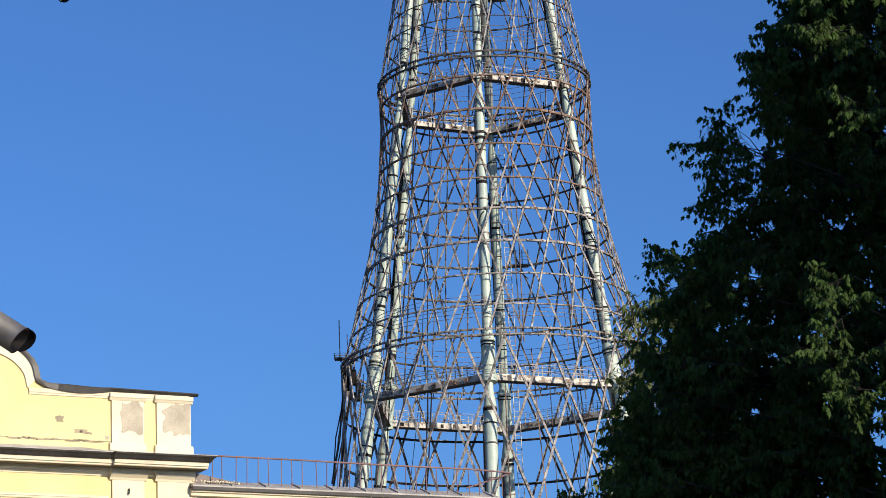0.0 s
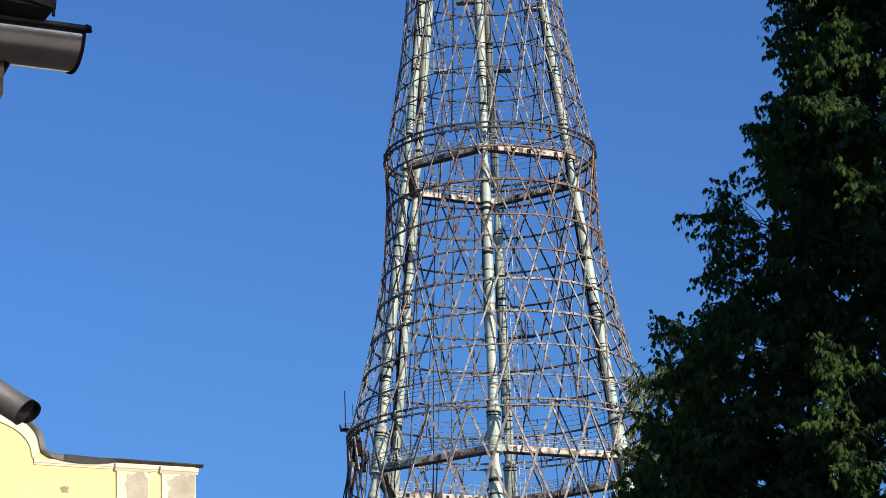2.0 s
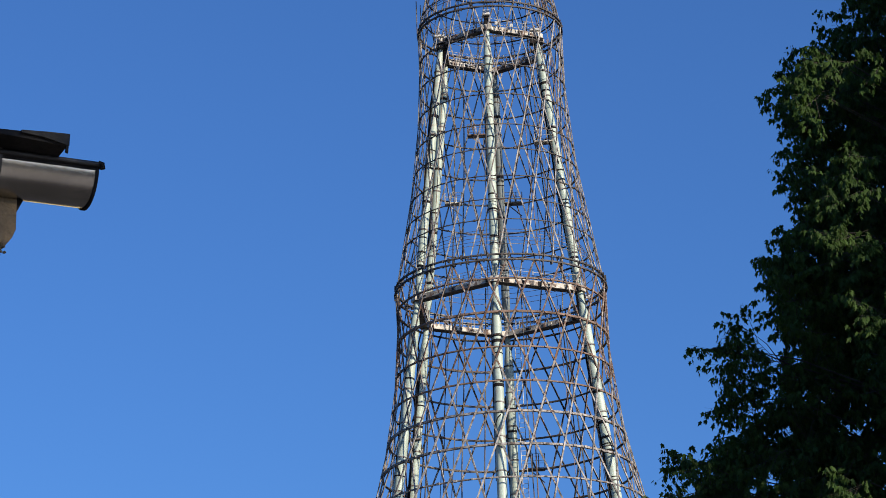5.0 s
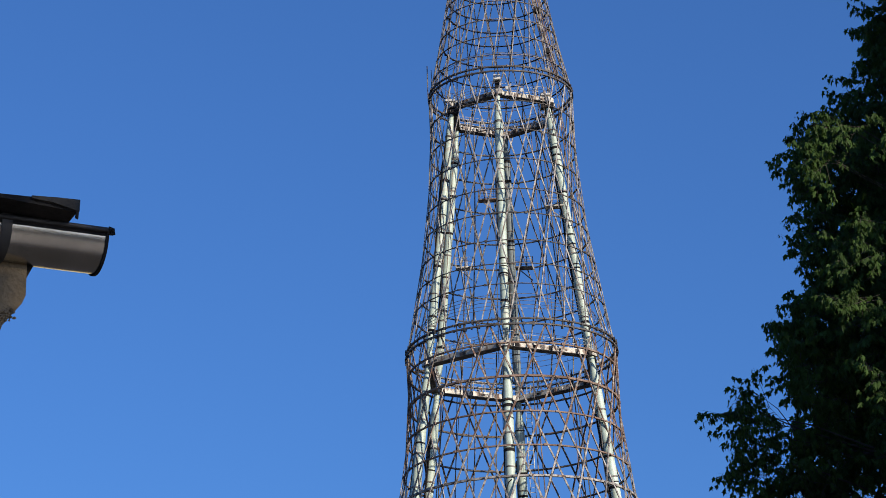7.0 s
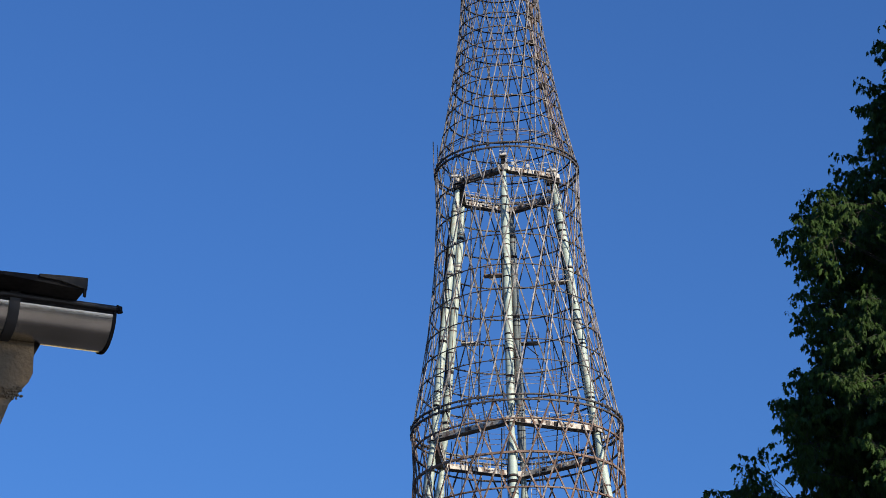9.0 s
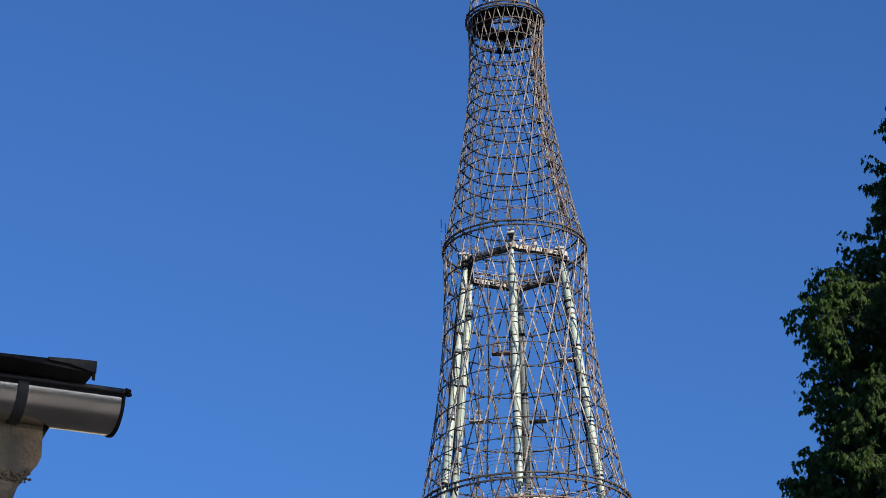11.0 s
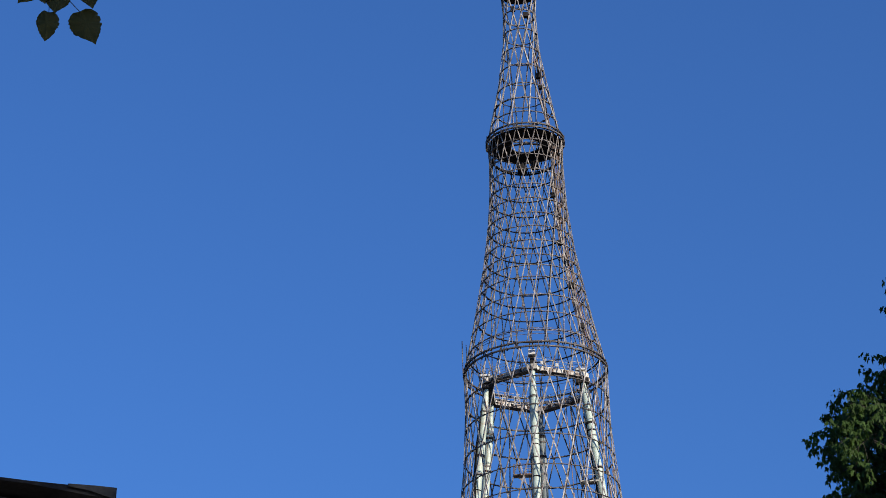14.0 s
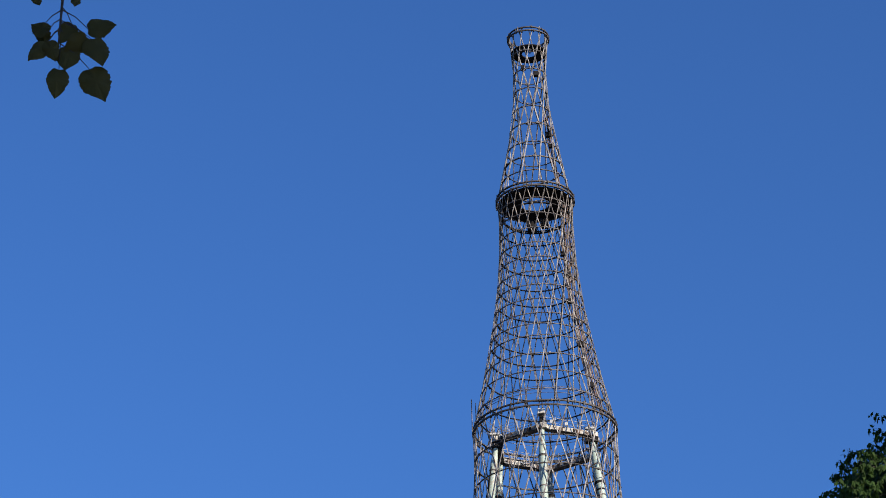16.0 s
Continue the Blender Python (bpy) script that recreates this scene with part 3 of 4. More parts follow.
# main cornice: bed mould, soffit, fascia, dark crown, pale weathered top; it steps forward under the piers
for x0, x1, dy in ((-15.3, -2.42, 0.1), (-2.42, -0.1, 0.0)):
    moulding("cornice", [(0.66, 12.01), (0.6, 12.01), (0.59, 12.05), (0.56, 12.055), (0.55, 12.11), (0.51, 12.115), (0.5, 12.185), (0.64, 12.19)], x0, x1 - 0.32 if dy == 0 else x1, cream_plaster, "moulded cream cornice")
    moulding("cornice_fascia", [(0.64, 12.19), (0.14 + dy, 12.19), (0.13 + dy, 12.2), (0.13 + dy, 12.235), (0.095 + dy, 12.24), (0.09 + dy, 12.295), (0.08 + dy, 12.315), (0.64, 12.45)], x0, x1 - 0.06 if dy == 0 else x1, cream_plaster)
    # thin dark strip: the soffit's shade put into its colour
    moulding("soffit", [(0.62, 12.182), (0.14 + dy, 12.182), (0.14 + dy, 12.188), (0.62, 12.188)], x0, x1 - 0.08 if dy == 0 else x1, shaded_soffit, "grey-brown soffit of the cornice, darkened for its shade")
    # the crown's dark tone holds both its flashing and the cove's shade
    moulding("cornice_crown", [(0.62, 12.39), (0.1 + dy, 12.312), (0.06 + dy, 12.35), (0.02 + dy, 12.41), (-0.03 + dy, 12.435), (-0.04 + dy, 12.47), (0.62, 12.585)], x0 - 0.02, x1 + 0.1 if dy == 0 else x1, dark_sheet, "dark crown of the cornice: sheet metal lip and shaded cove", 0.9)
    moulding("ledge", [(-0.044 + dy, 12.465), (-0.046 + dy, 12.482), (0.62, 12.61 + dy * 0.4), (0.62, 12.585)], x0 - 0.02, x1 + 0.12 if dy == 0 else x1, pale_ledge, "pale weathered ledge above the cornice", 0.9)
moulding("frieze_band", [(0.64, 11.45), (0.59, 11.45), (0.585, 11.49), (0.57, 11.5), (0.57, 11.54), (0.64, 11.56)], -14.8, -2.4, cream_plaster)
bm = bmesh.new()
edge = [(-0.45, 12.5), (-0.45, 13.985), (-2.3, 14.005), (-3.6, 14.02), (-4.03, 14.07), (-4.12, 14.17), (-4.15, 14.36), (-4.19, 14.48), (-4.27, 14.6), (-4.39, 14.72), (-4.55, 14.83), (-4.78, 14.93), (-5.1, 15.03), (-5.7, 15.16), (-6.4, 15.3), (-7.6, 15.4)]
for _ in range(2):
    soft = edge[:3]
    for (xa, za), (xb, zb) in zip(edge[2:], edge[3:]):
        soft += [(xa * 0.75 + xb * 0.25, za * 0.75 + zb * 0.25), (xa * 0.25 + xb * 0.75, za * 0.25 + zb * 0.75)]
    edge = soft + edge[-1:]
edge += [(-15.2 - x, z) for x, z in edge[:-1][::-1]]
sweep(bm, [[(x, y, z) for x, z in edge] for y in (0.62, 1.1)])
part("gable_wall", bm, yellow_plaster, house)
# cream band that follows the gable's edge
bm = bmesh.new()
run = [(x, z) for x, z in edge if -7.0 < x < -4.1]
sweep(bm, [[(x - dx, y, z - dx * 0.8 - dz) for dx, y, dz in ((0.0, 0.585, 0.0), (0.0, 0.63, 0.0), (0.2, 0.63, 0.06), (0.2, 0.585, 0.06))] for x, z in run])
part("gable_band", bm, cream_plaster, house)
caps = edge[1:-1]
rings, curve = [], []
for i, (x, z) in enumerate(caps):
    (xa, za), (xb, zb) = caps[max(i - 1, 0)], caps[min(i + 1, len(caps) - 1)]
    out = Vector((zb - za, xa - xb)).normalized()
    x += 0.24 if i == 0 else 0.0
    steep = max(0.0, out.x)
    sag = max(0.0, 1 - ((x + 3.15) / 0.9) ** 2)
    if steep > 0.3:
        curve.append(i)
    rings.append([(x + out.x * d, y, z + out.y * d) for y, d in ((0.6 - 0.06 * steep - 0.05 * min(1.0, sag * 3), -0.03 - 0.1 * sag), (0.535, 0.015 + 0.006 * math.sin(i * 1.3) + 0.03 * steep), (0.53, 0.04 + 0.008 * math.sin(i * 1.3) + 0.055 * steep), (1.25, 0.1), (1.25, 0.03), (0.64, 0.0))])
# one coping in two tones: shaded along the flats, lit on the curve
for run, mat, label in ((rings[:curve[0] - 3], shaded_coping, "sheet metal coping with lifted edge, darkened as shaded"), (rings[curve[0] - 4:curve[-1] + 1], lit_coping, "sheet metal coping on the gable's curve, paler as lit"), (rings[curve[-1]:], shaded_coping, "sheet metal coping, darkened as shaded")):
    bm = bmesh.new()
    sweep(bm, run)
    part("coping", bm, mat, house, label)
moulding("parapet_band", [(0.63, 13.81), (0.6, 13.81), (0.595, 13.85), (0.58, 13.86), (0.57, 13.95), (0.63, 13.97)], -4.28, -0.42, cream_plaster)
for x0, x1 in ((-2.32, -1.55), (-1.23, -0.4)):
    wall_part("pier", (x0, 0.57, 12.56), (x1, 0.64, 13.8), cream_plaster)
    moulding("pier_cap", [(0.64, 13.76), (0.56, 13.77), (0.53, 13.82), (0.51, 13.84), (0.51, 13.93), (0.64, 13.95)], x0 - 0.05, x1 + 0.05, cream_plaster)
    moulding("pier_foot", [(0.64, 12.55), (0.545, 12.55), (0.545, 12.72), (0.555, 12.76), (0.57, 12.78), (0.64, 12.78)], x0 - 0.05, x1 + 0.05, cream_plaster)
    wall_part("pilaster", (x0, 0.57, 0.0), (x1, 0.64, 11.95), cream_plaster)
    moulding("pilaster_cap", [(0.64, 11.92), (0.56, 11.93), (0.54, 11.98), (0.52, 12.0), (0.48, 12.04), (0.46, 12.05), (0.46, 12.18), (0.64, 12.18)], x0 - 0.06, x1 + 0.06, cream_plaster)


def peeled(x, z, w, h, y, seed, right=99.0, mat=None):
    """A ragged patch of bare cement where the paint has come off, a thin flake on the wall."""
    r = random.Random(seed)
    bm = bmesh.new()
    n = 40
    rim, k = [], 1.0
    lobes = [(r.uniform(0.03, 0.1), m, r.uniform(0, 6.28)) for m in (2, 3, 5, 7, 11)]
    for i in range(n):
        q = 2 * math.pi * i / n
        k = max(abs(math.cos(q)), abs(math.sin(q))) ** -0.7 * (0.92 + sum(a * math.sin(m * q + p) for a, m, p in lobes) + r.uniform(-0.04, 0.04))
        rim.append((min(right + r.uniform(-0.006, 0.0), x + w / 2 * k * math.cos(q)), z + h / 2 * k * math.sin(q)))
    sweep(bm, [[(a, yy, b) for a, b in rim] for yy in (y, y + 0.02)])
    return part("peeled_patch", bm, mat or bare_render, house, "bare grey-brown cement where paint peeled")


peeled(-1.8, 13.38, 0.64, 0.76, 0.563, 3, -1.57)
peeled(-0.7, 13.4, 0.8, 0.78, 0.563, 8, -0.412)
peeled(-3.55, 13.28, 0.22, 0.15, 0.614, 5, mat=pale_render)
peeled(-3.05, 13.02, 0.36, 0.09, 0.614, 6, mat=pale_render)
peeled(-2.88, 12.98, 0.22, 0.06, 0.614, 11, mat=pale_render)
r = random.Random(21)
for i in range(20):
    x = -5.7 + 0.172 * i
    peeled(x + r.uniform(-0.05, 0.05), 12.8 + 0.012 * math.sin(i * 1.7), r.uniform(0.16, 0.42), r.uniform(0.02, 0.06), 0.614, 30 + i, mat=pale_render)
peeled(-2.42, 12.9, 0.1, 0.1, 0.614, 15)
bm = bmesh.new()
tube(bm, [(-1.93, 0.58, 11.72), (-1.93, 0.53, 11.72), (-1.93, 0.52, 11.66), (-1.94, 0.535, 11.6)], 0.02, 6)
part("wall_hook", bm, dark_sheet, house, "rusty iron hook in the wall")

bm = bmesh.new()
sweep(bm, [[(x, y, z) for x, z in ((-0.44, 11.9), (1.1, 11.92), (-0.2, 12.16), (-0.44, 12.2))] for y in (0.6, 1.6)])
part("hip", bm, hip_sheet, house, "red-brown sheet metal roof hip")

# lower wing with its metal roof
wall_part("wing_wall", (-0.44, 1.1, 0.0), (7.37, 9.0, 11.36), yellow_plaster)
moulding("wing_cornice", [(1.1, 11.26), (0.95, 11.28), (0.93, 11.33), (0.86, 11.34), (0.84, 11.42), (0.66, 11.46), (0.65, 11.54), (0.6, 11.55), (0.58, 11.62), (0.5, 11.63), (0.49, 11.7), (0.44, 11.71), (0.43, 11.79), (1.1, 11.8)], -0.44, 7.42, cream_plaster)
moulding("eave_edge", [(0.4, 11.745), (0.375, 11.75), (0.37, 11.822), (0.63, 11.88), (1.13, 11.82)], -0.44, 7.51, dark_sheet)
moulding("roof", [(0.38, 11.825), (0.38, 11.86), (0.88, 12.05), (5.1, 12.37), (9.2, 11.86), (9.2, 11.8)], -0.44, 7.52, roof_zinc, "grey sheet metal roof")
for i in range(9):
    bm = bmesh.new()
    x = 0.55 + 0.85 * i
    beam(bm, (x, 0.39, 11.87), (x, 0.89, 12.065), bar(0.035, 0.05), (0, 0, 1))
    part("roof_seam", bm, roof_zinc, house)
r = random.Random(5)
for i in range(34):
    bm = bmesh.new()
    a = r.uniform(0.014, 0.04)
    bmesh.ops.create_icosphere(bm, subdivisions=1, radius=a)
    for v in bm.verts:
        v.co *= r.uniform(0.7, 1.3)
        v.co.z *= 0.65
    tagged(part("rubble", bm, cream_plaster, house, "", False, Matrix.Translation((-0.35 + 0.034 * i + r.uniform(-0.03, 0.03), r.uniform(0.45, 0.62), 11.95 + r.uniform(0.0, 0.04)))))

railing = thing("roof_railing", "thin red-oxide roof railing on the edge of the zinc roof", "railing", at=(-6.54, 60.373, 0.1), turn=STREET)
bm = bmesh.new()
tube(bm, [(-0.4, 0.2, 12.48), (2.0, 0.2, 12.475), (4.5, 0.2, 12.45), (6.6, 0.2, 12.45), (7.5, 0.2, 12.42), (7.75, 0.22, 12.41)], 0.022, 8)
part("rail", bm, red_rail, railing)
for i in range(27):
    bm = bmesh.new()
    x = -0.1 + 0.29 * i + random.uniform(-0.05, 0.05)
    tube(bm, [(x, 0.2, 11.83), (x + random.uniform(-0.02, 0.02), 0.2, 12.46)], 0.011, 6)
    part("post", bm, red_rail, railing)
bm = bmesh.new()
tube(bm, [(7.75, 0.22, 12.41), (7.4, 0.3, 12.28), (6.6, 0.4, 12.02)], 0.02, 6)
part("stay", bm, red_rail, railing)

# ---- near house with the gutter ----
GUT = (-1.281, 7.969, 0.0)
shed = thing("street_house", "low street house corner with stained brown render and dark metal eave", "house", at=GUT, turn=STREET)
bm = bmesh.new()
box(bm, (-6.0, 0.105, 0.0), (-0.37, 4.0, 4.21))
bmesh.ops.bevel(bm, geom=bm.edges[:], offset=0.012, segments=2, affect="EDGES")
part("wall", bm, pale_render, shed)
bm = bmesh.new()
sweep(bm, [[(x, y, z) for x, z in ((-6.0, 4.08), (-0.36, 4.08), (-0.347, 4.18), (-0.335, 4.25), (-0.307, 4.33), (-0.245, 4.41), (-0.232, 4.44), (-0.229, 4.6), (-6.0, 4.6))] for y in (0.12, 4.02)])
part("eave_moulding", bm, brown_render, shed)
bm = bmesh.new()
rings = []
for x, thick in ((-6.0, 0.01), (-0.42, 0.01), (-0.136, 0.036)):
    top = 4.696 + max(-0.05, (x + 0.136) * 0.033)
    rings.append([(x, y, z) for y, z in ((-0.1, top - thick), (-0.1, top), (4.2, top + 1.2), (4.2, top - 0.1), (0.5, top - thick - 0.03))])
sweep(bm, rings)
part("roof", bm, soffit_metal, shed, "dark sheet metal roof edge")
bm = bmesh.new()
sweep(bm, [[(x, y, z) for x, z in ((-0.29, 4.682), (-0.22, 4.677), (-0.133, 4.658), (-0.131, 4.698), (-0.2, 4.696), (-0.29, 4.6905))] for y in (-0.112, -0.102)])
part("drip_edge", bm, gutter_dark, shed, "bent pale end of the roof sheet")
bm = bmesh.new()
sweep(bm, [[(x, y, z) for x, z in ((-0.144, 4.638), (-0.136, 4.634), (-0.134, 4.664), (-0.142, 4.664))] for y in (-0.11, -0.1)])
part("drip_nib", bm, soffit_metal, shed)

r = random.Random(12)
bm = bmesh.new()
for i in range(130):
    ico = bmesh.ops.create_icosphere(bm, subdivisions=1, radius=r.uniform(0.002, 0.006))["verts"]
    at = Vector((-0.44 + 0.17 * r.random() ** 0.7, 0.117 + r.uniform(-0.004, 0.006), 4.375 + r.uniform(-0.03, 0.015)))
    for v in ico:
        v.co = Vector((v.co.x * r.uniform(0.8, 1.5), v.co.y, v.co.z)) + at
tagged(part("crumbled_plaster", bm, brown_render, shed, "crumbled pale plaster along the wall's head"), kind="stuff")

gutter = thing("roof_gutter", "weathered half-round metal gutter under the eave", "gutter", at=GUT, turn=STREET)
GR, GZ = 0.106, 4.648


def trough(bm, ro, ri, x0, x1, start=180, stop=360, steps=24):
    arc = [radians(start + (stop - start) * i / steps) for i in range(steps + 1)]
    outline = [(ro * math.cos(q), ro * math.sin(q)) for q in arc] + [(ri * math.cos(q), ri * math.sin(q)) for q in arc[::-1]]
    sweep(bm, [[(x, GR + y, GZ + z) for y, z in outline] for x in (x0, x1)])


bm = bmesh.new()
trough(bm, GR, GR - 0.004, -6.0, 0.0)
part("trough", bm, gutter_metal, gutter, "", True)
bm = bmesh.new()
tube(bm, [(-6.0, -0.006, GZ + 0.002), (0.004, -0.006, GZ + 0.002)], 0.009, 10)
part("rolled_lip", bm, dark_sheet, gutter, "", True)
# dark strip laid under the lip in place of its shadow
bm = bmesh.new()
trough(bm, GR + 0.0015, GR - 0.001, -6.0, -0.004, 180.5, 189, 6)
part("lip_seam", bm, soffit_metal, gutter, "dark strip for the shadow under the lip")
bm = bmesh.new()
tube(bm, [(0.0, -0.006, GZ + 0.004), (0.011, -0.008, GZ + 0.002), (0.012, -0.008, GZ - 0.012)], 0.011, 8)
part("lip_end", bm, soffit_metal, gutter)
bm = bmesh.new()
sweep(bm, [[(x, y, z) for x, z in ((-0.235, 4.49), (-0.235, 4.56), (-0.2, 4.56))] for y in (0.125, 0.16)])
part("end_bracket", bm, soffit_metal, gutter)
bm = bmesh.new()
trough(bm, GR + 0.006, GR - 0.006, -0.006, 0.003)
part("end_rim", bm, soffit_metal, gutter)
for x in (-0.335, -1.3, -2.3, -3.3, -4.3, -5.3):
    bm = bmesh.new()
    trough(bm, GR + 0.006, GR - 0.001, x - 0.017, x + 0.017, 172, 365)
    part("strap", bm, dark_sheet, gutter, "dark metal strap", True)

spout = thing("drain_spout", "short grey metal drain pipe sticking out of the wall", "drain pipe", at=GUT, turn=STREET)
axis = Vector((0.88, -0.12, -0.54)).normalized()
tip = Vector((-0.194, 0.0, 3.377))
turn = axis.to_track_quat("Z", "Y").to_matrix().to_4x4()
PR = 0.045


def pipe_ring(r, d, slant):
    """A ring of the pipe; the mouth is cut aslant."""
    ring = []
    for k in range(32):
        q = 2 * math.pi * k / 32
        p = turn @ Vector((r * math.cos(q), r * math.sin(q), 0))
        ring.append(tip + p + axis * (d + slant * (p.z / PR * 0.01 + p.y / PR * 0.016)))
    return ring


bm = bmesh.new()
sweep(bm, [pipe_ring(*row) for row in ((PR, -0.75, 0), (PR, -0.01, 1), (PR + 0.001, 0.002, 1), (PR - 0.002, 0.002, 1), (PR - 0.003, -0.7, 0))])
part("pipe", bm, spout_metal, spout, "", True)
# lining whose dark colour stands for the shade inside the pipe
bm = bmesh.new()
sweep(bm, [pipe_ring(*row) for row in ((PR + 0.0015, 0.0035, 1), (PR - 0.0035, -0.003, 1), (PR - 0.0035, -0.6, 0), (PR - 0.006, -0.6, 0), (PR - 0.004, 0.003, 1))], closed_loop=True)
part("bore", bm, bore_shade, spout, "inside of the pipe, darkened for its shade", True)
# torn lip that stands on beyond the far side of the mouth
bm = bmesh.new()
inner, outer = pipe_ring(PR - 0.001, 0.0, 1), pipe_ring(PR + 0.002, 0.0, 1)
far = sorted(range(32), key=lambda k: (inner[k] - tip).y + 1.1 * (inner[k] - tip).z)[-13:]
first = next(k for k in far if (k - 1) % 32 not in far)
rings = []
for i in range(len(far)):
    k = (first + i) % 32
    reach = axis * (0.004 + 0.024 * math.sin(math.pi * (i + 0.5) / len(far)) ** 0.6)
    rings.append([inner[k], outer[k], outer[k] + reach, inner[k] + reach])
sweep(bm, rings)
part("mouth_lip", bm, soffit_metal, spout, "dark torn lip of the pipe's mouth")
bm = bmesh.new()
sweep(bm, [[tip + axis * d + turn @ Vector(((PR + 0.005) * math.cos(q), (PR + 0.005) * math.sin(q), 0)) for q in (2 * math.pi * k / 32 for k in range(32))] for d in (-0.2, -0.175)])
part("clamp", bm, soffit_metal, spout)

# ---- foliage ----
rng = np.random.default_rng(4)


def leaf_shape():
    """Outline of a leaf in its own plane: base at 0, tip at (0, 1); a fan round its middle."""
    half = [(0.0, 0.0), (0.12, 0.02), (0.36, 0.02), (0.3, 0.2), (0.56, 0.4), (0.33, 0.48), (0.34, 0.66), (0.15, 0.7), (0.0, 1.0)]
    pts = half + [(-x, y) for x, y in half[-2:0:-1]]
    v = [(0.0, 0.38, 0.05)] + [(x, y, -0.12 * abs(x) - 0.1 * max(0, y - 0.5)) for x, y in pts]
    n = len(pts)
    return np.array(v), [(0, 1 + i, 1 + (i + 1) % n) for i in range(n)]


MAPLE, MAPLE_F = leaf_shape()
LOBED = np.array([(0, 0, 0), (0.3, 0.06, -0.12), (0.22, 0.26, -0.08), (0.44, 0.6, -0.22), (0.2, 0.58, -0.08), (0.0, 1.15, -0.25), (-0.2, 0.58, -0.08), (-0.44, 0.6, -0.22), (-0.22, 0.26, -0.08), (-0.3, 0.06, -0.12)])
LOBED_F = [(0, 1 + i, 2 + i) for i in range(8)]
OVAL = np.array([(0, 0, 0), (0.36, 0.2, -0.04), (0.3, 0.58, -0.04), (0, 1.0, -0.06), (-0.3, 0.58, -0.04), (-0.36, 0.2, -0.04)])
OVAL_F = [(0, 1, 2), (0, 2, 3), (0, 3, 4), (0, 4, 5)]


def leaf_frames(bases, ways, sizes, tilt=0.5, face=(0.0, 0.0, 1.0)):
    """A turn for each leaf: y along its way, its upper side mostly towards face."""
    y = ways / np.linalg.norm(ways, axis=1, keepdims=True)
    up = np.asarray(face) + rng.normal(0, tilt, (len(y), 3))
    x = np.cross(y, up)
    x /= np.linalg.norm(x, axis=1, keepdims=True) + 1e-9
    z = np.cross(x, y)
    return np.stack([x, y, z], axis=2) * sizes[:, None, None]


def leaves_mesh(name, bases, frames, shape, faces):
    v = np.einsum("nij,kj->nki", frames, shape) + bases[:, None, :]
    k = len(shape)
    f = (np.array(faces)[None] + (np.arange(len(bases)) * k)[:, None, None]).reshape(-1, 3)
    me = bpy.data.meshes.new(name)
    me.from_pydata(v.reshape(-1, 3).tolist(), [], f.tolist())
    return me


stems = []


def stems_mesh(name, rows, radius):
    """Thin three-sided twigs through three points each."""
    v, f = [], []
    for row in rows:
        k = len(v)
        for p, r in zip(row, (radius, radius * 0.7, radius * 0.3)):
            v += [tuple(p + np.array(o) * r) for o in ((1, 0, -0.5), (-1, 0, -0.5), (0, 0.3, 1))]
        for j in (0, 3):
            f += [(k + j + i, k + j + (i + 1) % 3, k + j + 3 + (i + 1) % 3, k + j + 3 + i) for i in range(3)]
    me = bpy.data.meshes.new(name)
    me.from_pydata(v, [], f)
    return me


def twigs(start, way, count, length, spread, size, per):
    """Leaves along short twigs that leave start roughly along way: bases and directions."""
    bases, ways = [], []
    for _ in range(count):
        d = np.array(way) + rng.normal(0, spread, 3)
        d /= np.linalg.norm(d)
        ln = length * rng.uniform(0.5, 1.2)
        for i in range(per):
            s = (i + rng.uniform(0.2, 0.9)) / per
            p = np.array(start) + d * ln * s + np.array([0, 0, -0.25 * ln * s * s]) + rng.normal(0, 0.03, 3)
            w = d * 0.5 + rng.normal(0, 0.55, 3) + np.array([0, 0, -0.45])
            bases.append(p)
            ways.append(w)
        stems.append((np.array(start), np.array(start) + d * ln * 0.6 + np.array([0, 0, -0.09 * ln]), np.array(start) + d * ln + np.array([0, 0, -0.25 * ln])))
    b, w = np.array(bases), np.array(ways)
    return b, w, size * rng.uniform(0.65, 1.25, len(b))


# ---- maple tree ----
TREE = np.array([8.0, 31.5, 0.0])
tree = thing("maple_tree", "large shaded maple tree with dense dark green drooping leaves", "tree", at=tuple(TREE))
bm = bmesh.new()
tube(bm, [(0, 0, 0), (0.1, 0, 4), (-0.1, 0, 9), (0.2, 0, 14), (0.3, 0, 19)], [0.35, 0.3, 0.24, 0.16, 0.05], 12)
part("trunk", bm, bark, tree, "", True)


def spread(x, z, y):
    """A place of the crown, given sideways and up as on a plane 30 m down the street, carried to the depth y."""
    return np.array([x * y / 30.0, y, 1.6 + (z - 1.6) * y / 30.0]) - TREE


def bough(start, end, radius):
    bm = bmesh.new()
    a, b = Vector(start), Vector(end)
    mid = a.lerp(b, 0.5) + Vector((0, 0, 0.12 * (b - a).length))
    q = a.lerp(b, 0.8) + Vector((0, 0, 0.06 * (b - a).length))
    tube(bm, [a, mid, q, b], [radius, radius * 0.5, radius * 0.25, 0.006], 7)
    return part("limb", bm, bark, tree, "", True)


